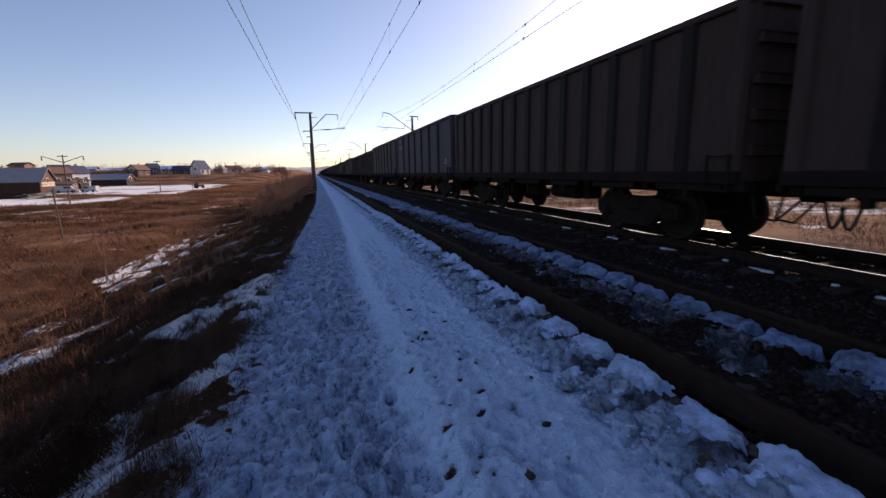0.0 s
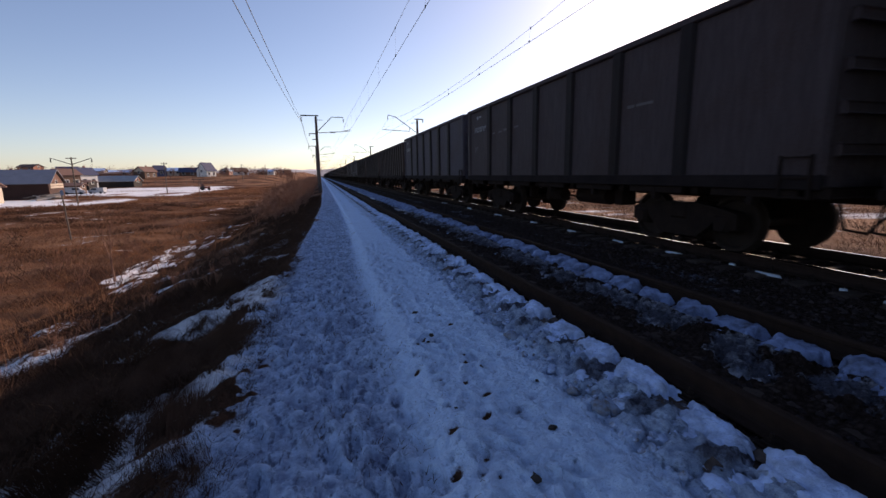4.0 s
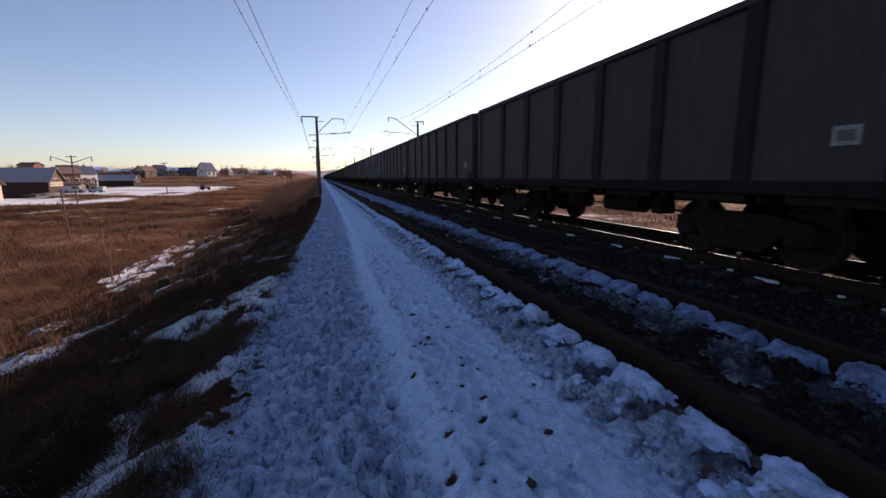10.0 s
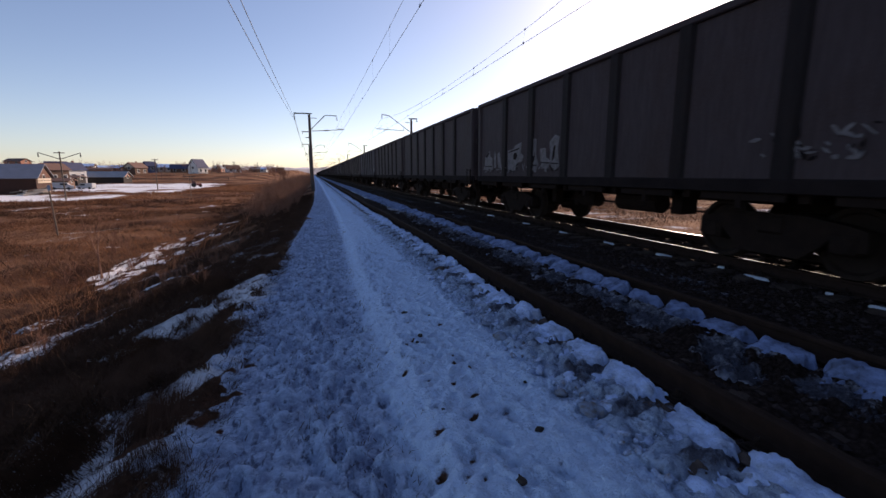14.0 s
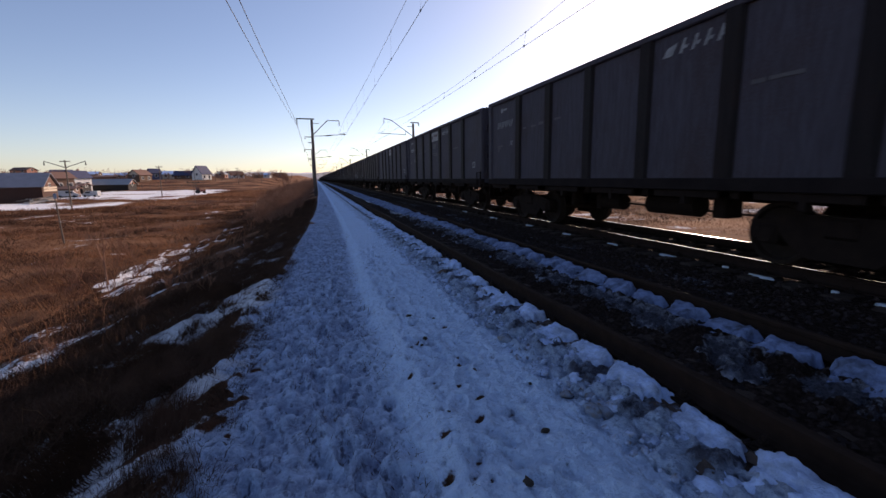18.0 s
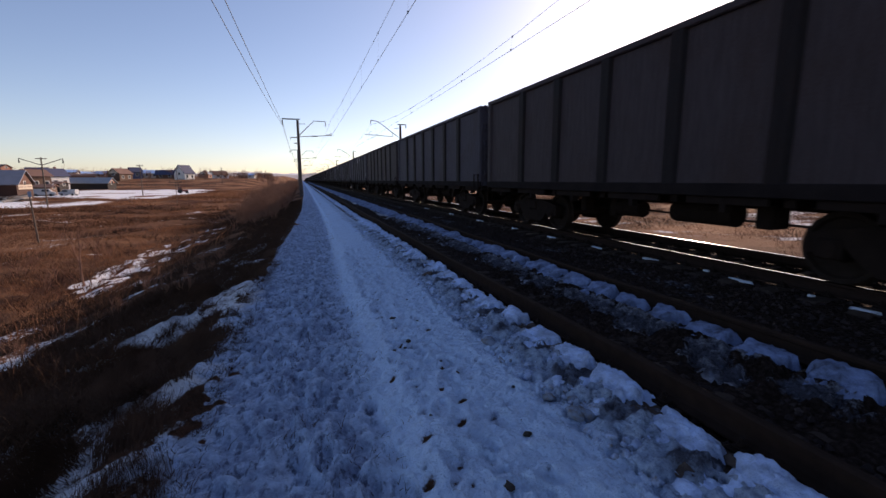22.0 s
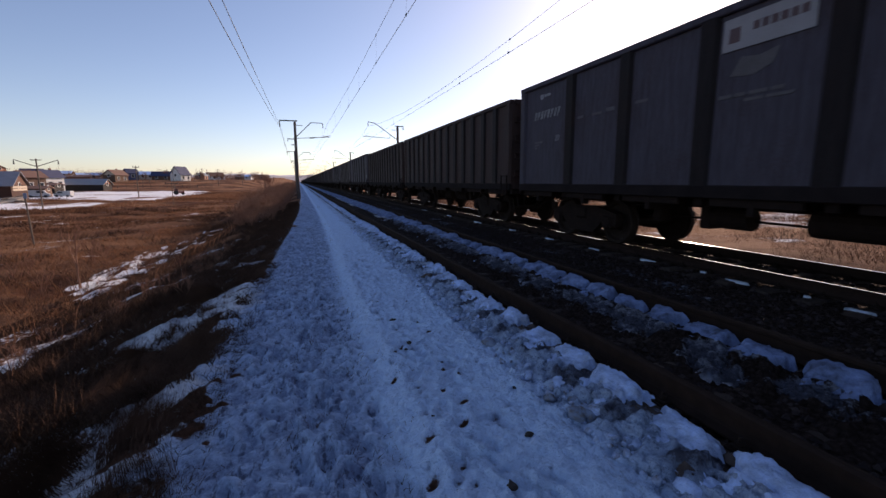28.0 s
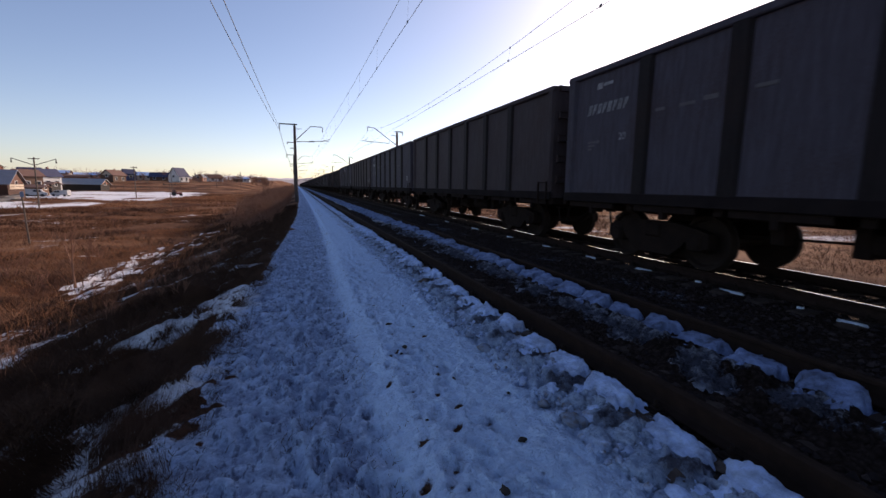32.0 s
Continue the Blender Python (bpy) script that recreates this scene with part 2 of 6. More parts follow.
MAT = {
    "ground": ground_material(),
    # snow tones: the blue that shade gives snow is put into the clean colours
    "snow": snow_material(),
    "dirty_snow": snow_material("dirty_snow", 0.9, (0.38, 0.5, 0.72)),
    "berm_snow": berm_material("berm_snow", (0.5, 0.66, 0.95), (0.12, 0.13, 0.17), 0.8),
    # the berm's crust again in a darker tone, for the row between the rails
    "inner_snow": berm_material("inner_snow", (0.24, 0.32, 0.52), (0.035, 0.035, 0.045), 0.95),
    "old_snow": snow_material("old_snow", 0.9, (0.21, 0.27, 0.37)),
    "rail": plain("rail_steel_rusty", (0.02, 0.013, 0.01), (0.036, 0.022, 0.017), 30, 0.9, 0.0, 0.25, 0.05),
    "rail_top": plain("rail_running_face", (0.42, 0.4, 0.38), (0.55, 0.53, 0.5), 40, 0.16, 1.0, 0.03),
    "concrete": plain("sleeper_concrete", (0.034, 0.022, 0.017), (0.07, 0.05, 0.038), 14, 0.9, 0, 0.5, 0.2, 0.5),
    "iron": plain("dark_iron", (0.012, 0.008, 0.007), (0.026, 0.017, 0.013), 20, 0.85, 0.0, 0.25, 0.08),
    "wheel": plain("wheel_steel", (0.016, 0.011, 0.009), (0.032, 0.022, 0.017), 18, 0.75, 0.1, 0.25, 0.12),
    "rubber": plain("hose_rubber", (0.015, 0.015, 0.015), (0.03, 0.03, 0.03), 20, 0.7),
    "paint_blue": wagon_paint("wagon_paint_blue_grey", (0.075, 0.067, 0.083), (0.048, 0.042, 0.05), (0.05, 0.032, 0.03)),
    "paint_brown": wagon_paint("wagon_paint_brown", (0.062, 0.04, 0.035), (0.038, 0.025, 0.022), (0.05, 0.026, 0.018)),
    "paint_grey": wagon_paint("wagon_paint_grey", (0.066, 0.05, 0.052), (0.042, 0.032, 0.032), (0.046, 0.028, 0.023)),
    # near-black of the side sills, far underframes and dark sprayed strokes
    "near_black": plain("near_black_tone", (0.012, 0.009, 0.009), (0.024, 0.018, 0.017), 9, 0.85, 0.0, 0.3, 0.06),
    # the side posts have a darker tone than the wagon panels
    "post": wagon_paint("dark_post_paint", (0.02, 0.015, 0.015), (0.012, 0.009, 0.009), (0.024, 0.013, 0.01)),
    "clod": plain("frozen_mud", (0.05, 0.038, 0.034), (0.11, 0.088, 0.08), 30, 0.9, 0, 0.8, 0.1, 0.5),
    "white": plain("white_sign_paint", (0.3, 0.28, 0.28), (0.22, 0.21, 0.21), 12, 0.6),
    "worn_white": plain("worn_white_lettering", (0.34, 0.34, 0.34), (0.12, 0.12, 0.12), 25, 0.7),
    "faded": plain("faded_plate_paint", (0.11, 0.1, 0.1), (0.07, 0.063, 0.063), 12, 0.7),
    "red": plain("sign_red", (0.1, 0.055, 0.055), (0.08, 0.045, 0.045), 12, 0.6),
    "graffiti": plain("graffiti_silver", (0.2, 0.185, 0.19), (0.05, 0.045, 0.045), 22, 0.6),
    "ice": plain("smooth_ice", (0.4, 0.45, 0.5), (0.55, 0.6, 0.65), 30, 0.16, 0, 0.04, 0.7),
    "coal": plain("coal", (0.012, 0.012, 0.013), (0.03, 0.03, 0.03), 14, 0.6, 0, 0.8),
    "mast": plain("mast_concrete", (0.07, 0.055, 0.046), (0.13, 0.1, 0.085), 8, 0.9, 0, 0.3),
    "steel": plain("galvanised_steel", (0.035, 0.034, 0.034), (0.07, 0.067, 0.065), 20, 0.5, 0.6),
    "wire": plain("overhead_wire", (0.05, 0.045, 0.042), (0.09, 0.08, 0.07), 20, 0.5, 0.6),
    "insulator": plain("insulator_glaze", (0.07, 0.04, 0.03), (0.1, 0.06, 0.045), 10, 0.25),
    "timber": plain("weathered_timber", (0.10, 0.075, 0.055), (0.2, 0.155, 0.12), 10, 0.85, 0, 0.5),
    "stone": plain("dark_stone", (0.022, 0.017, 0.014), (0.05, 0.04, 0.033), 20, 0.85, 0, 0.6, 0.3, 0.8),
    "twig": plain("dry_twigs", (0.15, 0.074, 0.048), (0.33, 0.17, 0.105), 12, 0.9),
    "weed": plain("dead_weeds", (0.038, 0.021, 0.014), (0.115, 0.064, 0.042), 12, 0.95, 0, 0.2, 0.1),
}


def straw_material():
    m = Nodes("dry_grass")
    r = m.island()
    big = m.noise(m.world_place(), 0.35, 4.0)
    col = m.mix(r, (0.1, 0.047, 0.029), (0.4, 0.212, 0.118))
    col = m.mix(m.ramp(big, 0.35, 0.65, 0.0, 0.7), col, (0.2, 0.098, 0.058))
    col = m.mix(m.ramp(m.noise(m.world_place(), 0.06, 3.0), 0.44, 0.58, 0.0, 0.75), col, (0.085, 0.042, 0.028))
    m.bsdf.inputs["Sheen Weight"].default_value = 0.0
    mat = m.done(col, 0.95, 0, None, specular=0.0)
    leaf = m.node("ShaderNodeBsdfTranslucent", Color=col)
    both = m.tree.nodes.new("ShaderNodeMixShader")
    both.inputs[0].default_value = 0.35
    m.tree.links.new(m.bsdf.outputs[0], both.inputs[1])
    m.tree.links.new(leaf.outputs[0], both.inputs[2])
    m.tree.links.new(both.outputs[0], m.tree.nodes["Material Output"].inputs[0])
    return mat


MAT["straw"] = straw_material()


# ---- small builders ----
def finish(bm, name, material, smooth=False):
    me = bpy.data.meshes.new(name)
    bm.to_mesh(me)
    bm.free()
    if smooth:
        me.polygons.foreach_set("use_smooth", [True] * len(me.polygons))
    me.materials.append(MAT[material] if isinstance(material, str) else material)
    return me


def part(name, bm, material, parent=None, label="", smooth=False, at=None):
    """One mesh object from a bmesh or a ready mesh, under its thing."""
    me = finish(bm, name, material, smooth) if isinstance(bm, bmesh.types.BMesh) else bm
    ob = new(name, me)
    if parent is not None:
        ob.parent = parent
    if at is not None:
        ob.matrix_basis = at
    if label:
        ob["label"] = label
    return ob


def box(bm, x0, y0, z0, x1, y1, z1, bevel=0.0):
    """A box between two corners, with its edges broken."""
    r = bmesh.ops.create_cube(bm, size=1.0)
    vs = r["verts"]
    for v in vs:
        v.co = Vector(((x0 + x1) / 2 + v.co.x * (x1 - x0), (y0 + y1) / 2 + v.co.y * (y1 - y0), (z0 + z1) / 2 + v.co.z * (z1 - z0)))
    if bevel:
        es = {e for v in vs for e in v.link_edges}
        bmesh.ops.bevel(bm, geom=list(es), offset=bevel, segments=1, affect="EDGES")
    return bm


def tube(bm, a, b, r0, r1=None, sides=8, caps=True):
    """A tapered tube from a to b."""
    a, b = Vector(a), Vector(b)
    d = b - a
    m = Matrix.Translation((a + b) / 2) @ d.to_track_quat("Z", "Y").to_matrix().to_4x4()
    bmesh.ops.create_cone(bm, cap_ends=caps, segments=sides, radius1=r0, radius2=r0 if r1 is None else r1, depth=d.length, matrix=m)
    return bm


def sweep(bm, pts, r, sides=7, r1=None):
    """One bent tube through the points."""
    pts = [Vector(p) for p in pts]
    rings = []
    for i, p in enumerate(pts):
        d = (pts[min(i + 1, len(pts) - 1)] - pts[max(i - 1, 0)]).normalized()
        q = d.to_track_quat("Z", "Y").to_matrix()
        k = r if r1 is None else r + (r1 - r) * i / (len(pts) - 1)
        rings.append([bm.verts.new(p + q @ Vector((k * math.cos(6.2832 * j / sides), k * math.sin(6.2832 * j / sides), 0))) for j in range(sides)])
    for a, b in zip(rings, rings[1:]):
        for j in range(sides):
            bm.faces.new((a[j], a[(j + 1) % sides], b[(j + 1) % sides], b[j]))
    bm.faces.new(rings[0][::-1])
    bm.faces.new(rings[-1])
    return bm


def lathe(bm, prof, sides=24):
    """The profile (x, radius) turned about the x axis."""
    rings = [[bm.verts.new((x, r * math.cos(6.2832 * j / sides), r * math.sin(6.2832 * j / sides))) for j in range(sides)] for x, r in prof]
    for a, b in zip(rings, rings[1:]):
        for j in range(sides):
            bm.faces.new((a[j], a[(j + 1) % sides], b[(j + 1) % sides], b[j]))
    bm.faces.new(rings[0][::-1])
    bm.faces.new(rings[-1])
    bmesh.ops.recalc_face_normals(bm, faces=bm.faces[:])
    return bm


def prism(bm, outline, y0, y1):
    """The outline (x, z) drawn out along y."""
    a = [bm.verts.new((x, y0, z)) for x, z in outline]
    b = [bm.verts.new((x, y1, z)) for x, z in outline]
    n = len(outline)
    for i in range(n):
        bm.faces.new((a[i], a[(i + 1) % n], b[(i + 1) % n], b[i]))
    bm.faces.new(a[::-1])
    bm.faces.new(b)
    bmesh.ops.recalc_face_normals(bm, faces=bm.faces[:])
    return bm


def sheet(name, verts, faces, material, smooth=True):
    """A mesh from arrays of vertices and of faces with equal numbers of corners."""
    verts, faces = np.asarray(verts, np.float32), np.asarray(faces, np.int32)
    me = bpy.data.meshes.new(name)
    me.vertices.add(len(verts))
    me.vertices.foreach_set("co", verts.ravel())
    k = faces.shape[1]
    me.loops.add(faces.size)
    me.loops.foreach_set("vertex_index", faces.ravel())
    me.polygons.add(len(faces))
    me.polygons.foreach_set("loop_start", np.arange(0, faces.size, k, dtype=np.int32))
    me.polygons.foreach_set("use_smooth", np.full(len(faces), smooth))
    me.update(calc_edges=True)
    me.materials.append(MAT[material] if isinstance(material, str) else material)
    return me


TABLE = np.random.RandomState(5).rand(256, 256)


def value_noise(x, y, scale, octaves=3, seed=0):
    """Smooth noise about 0, for arrays."""
    x, y = np.asarray(x, float), np.asarray(y, float)
    total, amp = np.zeros(np.broadcast(x, y).shape), 1.0
    for o in range(octaves):
        u, v = x * scale + 17.3 * (seed + o), y * scale + 41.7 * (seed + o)
        iu, iv = np.floor(u).astype(int), np.floor(v).astype(int)
        fu, fv = u - iu, v - iv
        fu, fv = fu * fu * (3 - 2 * fu), fv * fv * (3 - 2 * fv)
        g = lambda i, j: TABLE[i % 256, j % 256]
        total += amp * ((g(iu, iv) * (1 - fu) + g(iu + 1, iv) * fu) * (1 - fv) + (g(iu, iv + 1) * (1 - fu) + g(iu + 1, iv + 1) * fu) * fv - 0.5)
        amp, scale = amp * 0.5, scale * 2.0
    return total


def smoothstep(a, b, x):
    t = np.clip((np.asarray(x, float) - a) / (b - a), 0, 1)
    return t * t * (3 - 2 * t)


# ---- the lie of the land ----
RAIL_Z = 0.30
NEAR_AXIS, TRAIN_AXIS, HALF = 3.235, 7.475, 0.795
SLEEPER = 0.56


def bank_x(x, y):
    """x with the edge of the bank made straight: it draws nearer to the track further on."""
    shift = np.interp(y, (2, 7, 15, 25, 50, 120), (0, 0.05, 0.42, 0.72, 1.0, 1.1))
    return x - shift * (1 - smoothstep(0.2, 1.7, x))


def land(x, y, detail=True):
    x, y = np.broadcast_arrays(np.asarray(x, float), np.asarray(y, float))
    b = bank_x(x, y)
    z = np.interp(b, (-9, -6.5, -5, -3.2, -2.4, -1.5, -1.0, 0.45, 0.7, 1.55, 1.85, 2.1, 4.4, 4.9, 5.7, 6.0, 9.1, 9.5, 11.5, 16),
                  (-1.75, -1.6, -1.25, -0.66, -0.42, -0.15, -0.02, -0.02, 0.05, 0.07, 0.07, 0.08, 0.08, 0.02, 0.02, 0.08, 0.08, 0.04, -0.75, -1.0))
    r = np.hypot(x, y)
    left = smoothstep(-5, -30, x)
    z = z + left * (4.4 * smoothstep(135, 265, r) + 6 * smoothstep(300, 900, r))
    z = z + smoothstep(12, 40, x) * 3.0 * smoothstep(150, 500, r)
    if detail:
        slope = smoothstep(-0.7, -1.6, b)
        z = z + slope * (0.16 * value_noise(x, y, 0.9, 3, 2) + 0.1 * value_noise(x, y, 3.1, 3, 3))
        z = z + smoothstep(-6, -12, b) * 0.35 * value_noise(x, y, 0.16, 3, 4)
        tread = smoothstep(-1.1, -0.7, b) * (1 - smoothstep(0.3, 0.75, b))
        z = z + tread * (0.06 * value_noise(x, y, 6.0, 3, 6) - 0.02 + 0.05 * value_noise(x, y, 1.6, 2, 7))
        bank = smoothstep(0.35, 0.75, b) * (1 - smoothstep(1.9, 2.2, b))
        z = z + bank * (0.03 * value_noise(x, y, 2.3, 3, 8) + 0.03 * np.minimum(value_noise(x, y, 6.5, 2, 9), 0.05))
        bed = smoothstep(1.5, 2.2, b) * (1 - smoothstep(9.2, 10, b))
        z = z + bed * 0.05 * value_noise(x, y, 11.0, 2, 10)
    return z


PIT_RNG = np.random.RandomState(77)
# heel marks along the shoulder: x, y, radius; then smaller ones strewn about
MARKS = ((0.91, 3.85, 0.04), (0.86, 3.95, 0.03), (0.77, 3.84, 0.028), (1.1, 3.33, 0.035), (1.07, 2.78, 0.042), (0.96, 2.49, 0.04), (0.69, 2.4, 0.045), (0.8, 2.09, 0.042), (0.59, 2.03, 0.05), (0.73, 1.97, 0.035), (0.8, 3.1, 0.025), (0.75, 2.7, 0.03), (1.2, 2.5, 0.03), (0.98, 3.0, 0.03), (1.25, 4.3, 0.03), (0.83, 5.2, 0.035), (0.9, 5.6, 0.03), (0.8, 6.4, 0.035), (0.95, 6.0, 0.03), (0.9, 7.4, 0.04))
PITS = np.concatenate((np.array(MARKS), np.stack((0.55 + 0.9 * PIT_RNG.rand(70), 1.6 + 9 * PIT_RNG.rand(70) ** 1.2, 0.01 + 0.018 * PIT_RNG.rand(70) ** 2), -1)))


def pits(x, y):
    """Heel prints and holes broken through the crust of the shoulder: 1 in their middle."""
    out = np.zeros(np.broadcast(x, y).shape)
    for px, py, r in PITS:
        near = (np.abs(x - px) < 3 * r) & (np.abs(y - py) < 4 * r)
        if near.any():
            out[near] = np.maximum(out[near], np.exp(-(((x - px) / (1.25 * r)) ** 2 + ((y - py - 0.4 * (x - px)) / r) ** 2)[near]))
    return out


STEP_RNG = np.random.RandomState(31)
STEPS = [(0.0 + 0.28 * STEP_RNG.randn(), 1.2 + 13 * STEP_RNG.rand() ** 1.3, STEP_RNG.uniform(-0.35, 0.35), 0.6 + 0.5 * STEP_RNG.rand()) for _ in range(230)]
STEPS += [(0.75 + 0.5 * STEP_RNG.rand(), 1.4 + 9 * STEP_RNG.rand(), STEP_RNG.uniform(-0.7, 0.7), 0.5 + 0.5 * STEP_RNG.rand()) for _ in range(90)]


def steps(x, y):
    """The tread of boots in the snow: long hollows with a raised rim, in metres."""
    out = np.zeros(np.broadcast(x, y).shape)
    for px, py, turn, k in STEPS:
        near = (np.abs(x - px) < 0.22) & (np.abs(y - py) < 0.32)
        if near.any():
            dx, dy = x[near] - px, y[near] - py
            a, b = dx * math.cos(turn) + dy * math.sin(turn), dy * math.cos(turn) - dx * math.sin(turn)
            r = np.sqrt((a / 0.055) ** 2 + (b / 0.145) ** 2)
            out[near] += k * (-0.024 * (1 - smoothstep(0.7, 1.1, r)) + 0.011 * np.exp(-((r - 1.3) / 0.28) ** 2))
    return np.clip(out, -0.05, 0.03)


def spaced(stops):
    """Grid lines: runs of (end, step), the step growing from run to run."""
    out = [stops[0][0]]
    for (a, s0), (b, s1) in zip(stops, stops[1:]):
        n = max(1, int(round((b - a) / ((s1 + s0) / 2))))
        t = np.linspace(0, 1, n + 1)[1:]
        w = s0 * t + (s1 - s0) * t * t / 2
        out.extend(a + (b - a) * w / w[-1])
    return np.array(out)


# tongues of snow that reach from the path down between the weeds: from x y to x y, half width
TONGUES = ((-2.15, 5.85, -0.8, 7.0, 0.36), (-0.95, 5.5, -0.7, 6.4, 0.2), (-1.75, 5.35, -1.5, 5.7, 0.17), (-1.12, 3.62, -0.72, 4.5, 0.1), (-1.42, 3.7, -1.33, 3.0, 0.07), (-1.5, 2.6, -0.86, 2.9, 0.1), (-1.7, 7.2, -1.0, 7.6, 0.14),
           (-3.6, 10.9, -3.3, 10.9, 0.26), (-1.3, 9.6, -0.9, 9.9, 0.14), (-4.9, 7.9, -4.35, 7.6, 0.34), (-2.45, 4.8, -2.25, 4.9, 0.08))


def bank_snow(x, y):
    """1 where a tongue of snow lies on the bank, with a torn edge."""
    out = np.full(np.broadcast(x, y).shape, 9.0)
    for ax, ay, bx, by, r in TONGUES:
        ux, uy = bx - ax, by - ay
        t = np.clip(((x - ax) * ux + (y - ay) * uy) / (ux * ux + uy * uy), 0, 1)
        out = np.minimum(out, np.hypot(x - ax - t * ux, y - ay - t * uy) / r)
    return 1 - smoothstep(1.0, 1.6, out + 0.9 * value_noise(x, y, 3.0, 3, 12))


def ridge_snow(x, y):
    """Broken streaks of snow along the foot of the bank."""
    a = x - np.interp(y, (13, 14.3, 18, 24, 28), (-5.4, -6.0, -6.5, -6.8, -7.0)) + 0.5 * value_noise(x, y, 0.6, 2, 27)
    c = x - np.interp(y, (14, 17, 22, 27, 33), (-5.5, -5.7, -5.25, -5.3, -5.25)) + 0.4 * value_noise(x, y, 0.6, 2, 28)
    k = np.exp(-(a / 0.6) ** 2) * smoothstep(12.6, 14, y) * (1 - smoothstep(24, 27, y)) + np.exp(-(c / (0.5 + 0.4 * smoothstep(18, 24, y))) ** 2) * smoothstep(14, 16, y) * (1 - smoothstep(30, 34, y))
    between = 0.45 * smoothstep(15, 17, y) * (1 - smoothstep(22, 25, y)) * smoothstep(-7.6, -7.0, x) * (1 - smoothstep(-5.2, -4.9, x))
    return np.maximum(k, between) * (0.56 + 1.0 * value_noise(x, y, 1.3, 3, 13) + 2.3 * value_noise(x * 1.0, y * 0.35, 5.0, 3, 26))


def build_ground():
    xs = spaced(((-4200, 500), (-900, 90), (-160, 12), (-40, 1.6), (-9, 0.2), (-2.4, 0.05), (-1.6, 0.02), (2.4, 0.018), (2.8, 0.035), (3.8, 0.035), (6.5, 0.09), (11, 0.35), (40, 6), (260, 60), (4200, 600)))
    ys = spaced(((-4200, 600), (-300, 60), (-40, 4), (-2, 0.5), (1.15, 0.05), (1.4, 0.018), (4.0, 0.022), (8.0, 0.05), (14, 0.12), (40, 0.5), (110, 2.2), (320, 9), (1000, 60), (4200, 400)))
    gx, gy = np.meshgrid(xs, ys)
    hole = pits(gx, gy)
    boots = steps(gx, gy)
    close = (1 - smoothstep(7, 13, gy)) * smoothstep(-2.2, -1.6, gx) * (1 - smoothstep(1.9, 2.3, gx))
    crumb = value_noise(gx, gy, 16.0, 3, 41)
    band = smoothstep(1.52, 1.66, gx + 0.12 * value_noise(gx, gy, 2.5, 2, 43)) * (1 - smoothstep(2.3, 2.38, gx)) * (1 - smoothstep(12, 20, gy))
    knobs = np.sqrt(np.abs(value_noise(gx, gy, 9.0, 3, 44)) * 2) + 0.5 * np.abs(value_noise(gx, gy, 24.0, 2, 45))
    crack = band * (1 - smoothstep(0.12, 0.5, knobs))
    middle = smoothstep(2.95, 3.15, gx + 0.3 * value_noise(gx, gy, 2.0, 2, 49)) * (1 - smoothstep(3.6, 3.8, gx)) * (1 - smoothstep(14, 22, gy))
    gz = land(gx, gy) + middle * (0.08 * knobs - 0.02 + 0.05 * smoothstep(3.2, 3.5, gx)) + band * (0.075 * knobs - 0.03 + 0.05 * smoothstep(1.8, 1.92, gx) * (1 - smoothstep(2.05, 2.2, gx)) - 0.03 * np.exp(-((gx - 1.66) / 0.06) ** 2)) - 0.035 * hole + boots + close * (0.036 * crumb + 0.02 * np.abs(value_noise(gx, gy, 9.0, 2, 42)))
    nx, ny = len(xs), len(ys)
    idx = np.arange(nx * ny).reshape(ny, nx)
    faces = np.stack((idx[:-1, :-1], idx[:-1, 1:], idx[1:, 1:], idx[1:, :-1]), -1).reshape(-1, 4)
    me = sheet("ground", np.stack((gx, gy, gz), -1).reshape(-1, 3), faces, "ground")
    b = bank_x(gx, gy)
    # cover: how much of the ground the snow holds, where ballast lies, and where feet have trodden
    ragged = b + 0.46 * value_noise(gx, gy, 1.1, 2, 21) * (1 - smoothstep(12, 30, gy)) + 0.32 * value_noise(gx, gy, 4.0, 2, 22) * (1 - smoothstep(5, 11, gy))
    path = smoothstep(-1.12, -0.66, ragged + 0.3 * value_noise(gx, gy, 9.0, 2, 47) * (1 - smoothstep(6, 12, gy))) * (1 - smoothstep(1.95, 2.2, b))
    snow = path * (0.86 + 0.25 * value_noise(gx, gy, 3.0, 3, 23))
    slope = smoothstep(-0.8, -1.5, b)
    patch = value_noise(gx * 0.45, gy, 0.8, 3, 12)
    snow = np.maximum(snow, (0.66 + 0.3 * value_noise(gx, gy, 5.0, 2, 29)) * bank_snow(gx, gy))
    snow = np.maximum(snow, slope * (0.34 + 0.2 * smoothstep(-3.0, -1.2, b) * (1 - smoothstep(10, 25, gy)) + 0.3 * patch) * (1 - smoothstep(-7.5, -9, b)))
    snow = np.maximum(snow, ridge_snow(gx, gy))
    # thin snow under the weeds close by
    snow = np.maximum(snow, 0.4 * smoothstep(-2.4, -1.2, b) * smoothstep(-0.4, -0.9, b) * (1 - smoothstep(3.2, 4.6, gy)) + 0.25 * value_noise(gx, gy, 5.0, 2, 48) * smoothstep(-2.4, -1.2, b) * smoothstep(-0.4, -0.9, b) * (1 - smoothstep(3.2, 4.6, gy)))
    field = smoothstep(-8, -10, b)
    snow = np.maximum(snow, field * (0.26 + 0.22 * value_noise(gx, gy, 0.12, 3, 14) + 0.5 * value_noise(gx * 0.6, gy, 1.5, 3, 24) * (1 - smoothstep(40, 75, gy))))
    # the swept yards before the sheds
    yard1 = smoothstep(64, 68, gy) * (1 - smoothstep(84, 92, gy)) * smoothstep(-27, -31, gx) * (1 - smoothstep(-95, -120, gx))
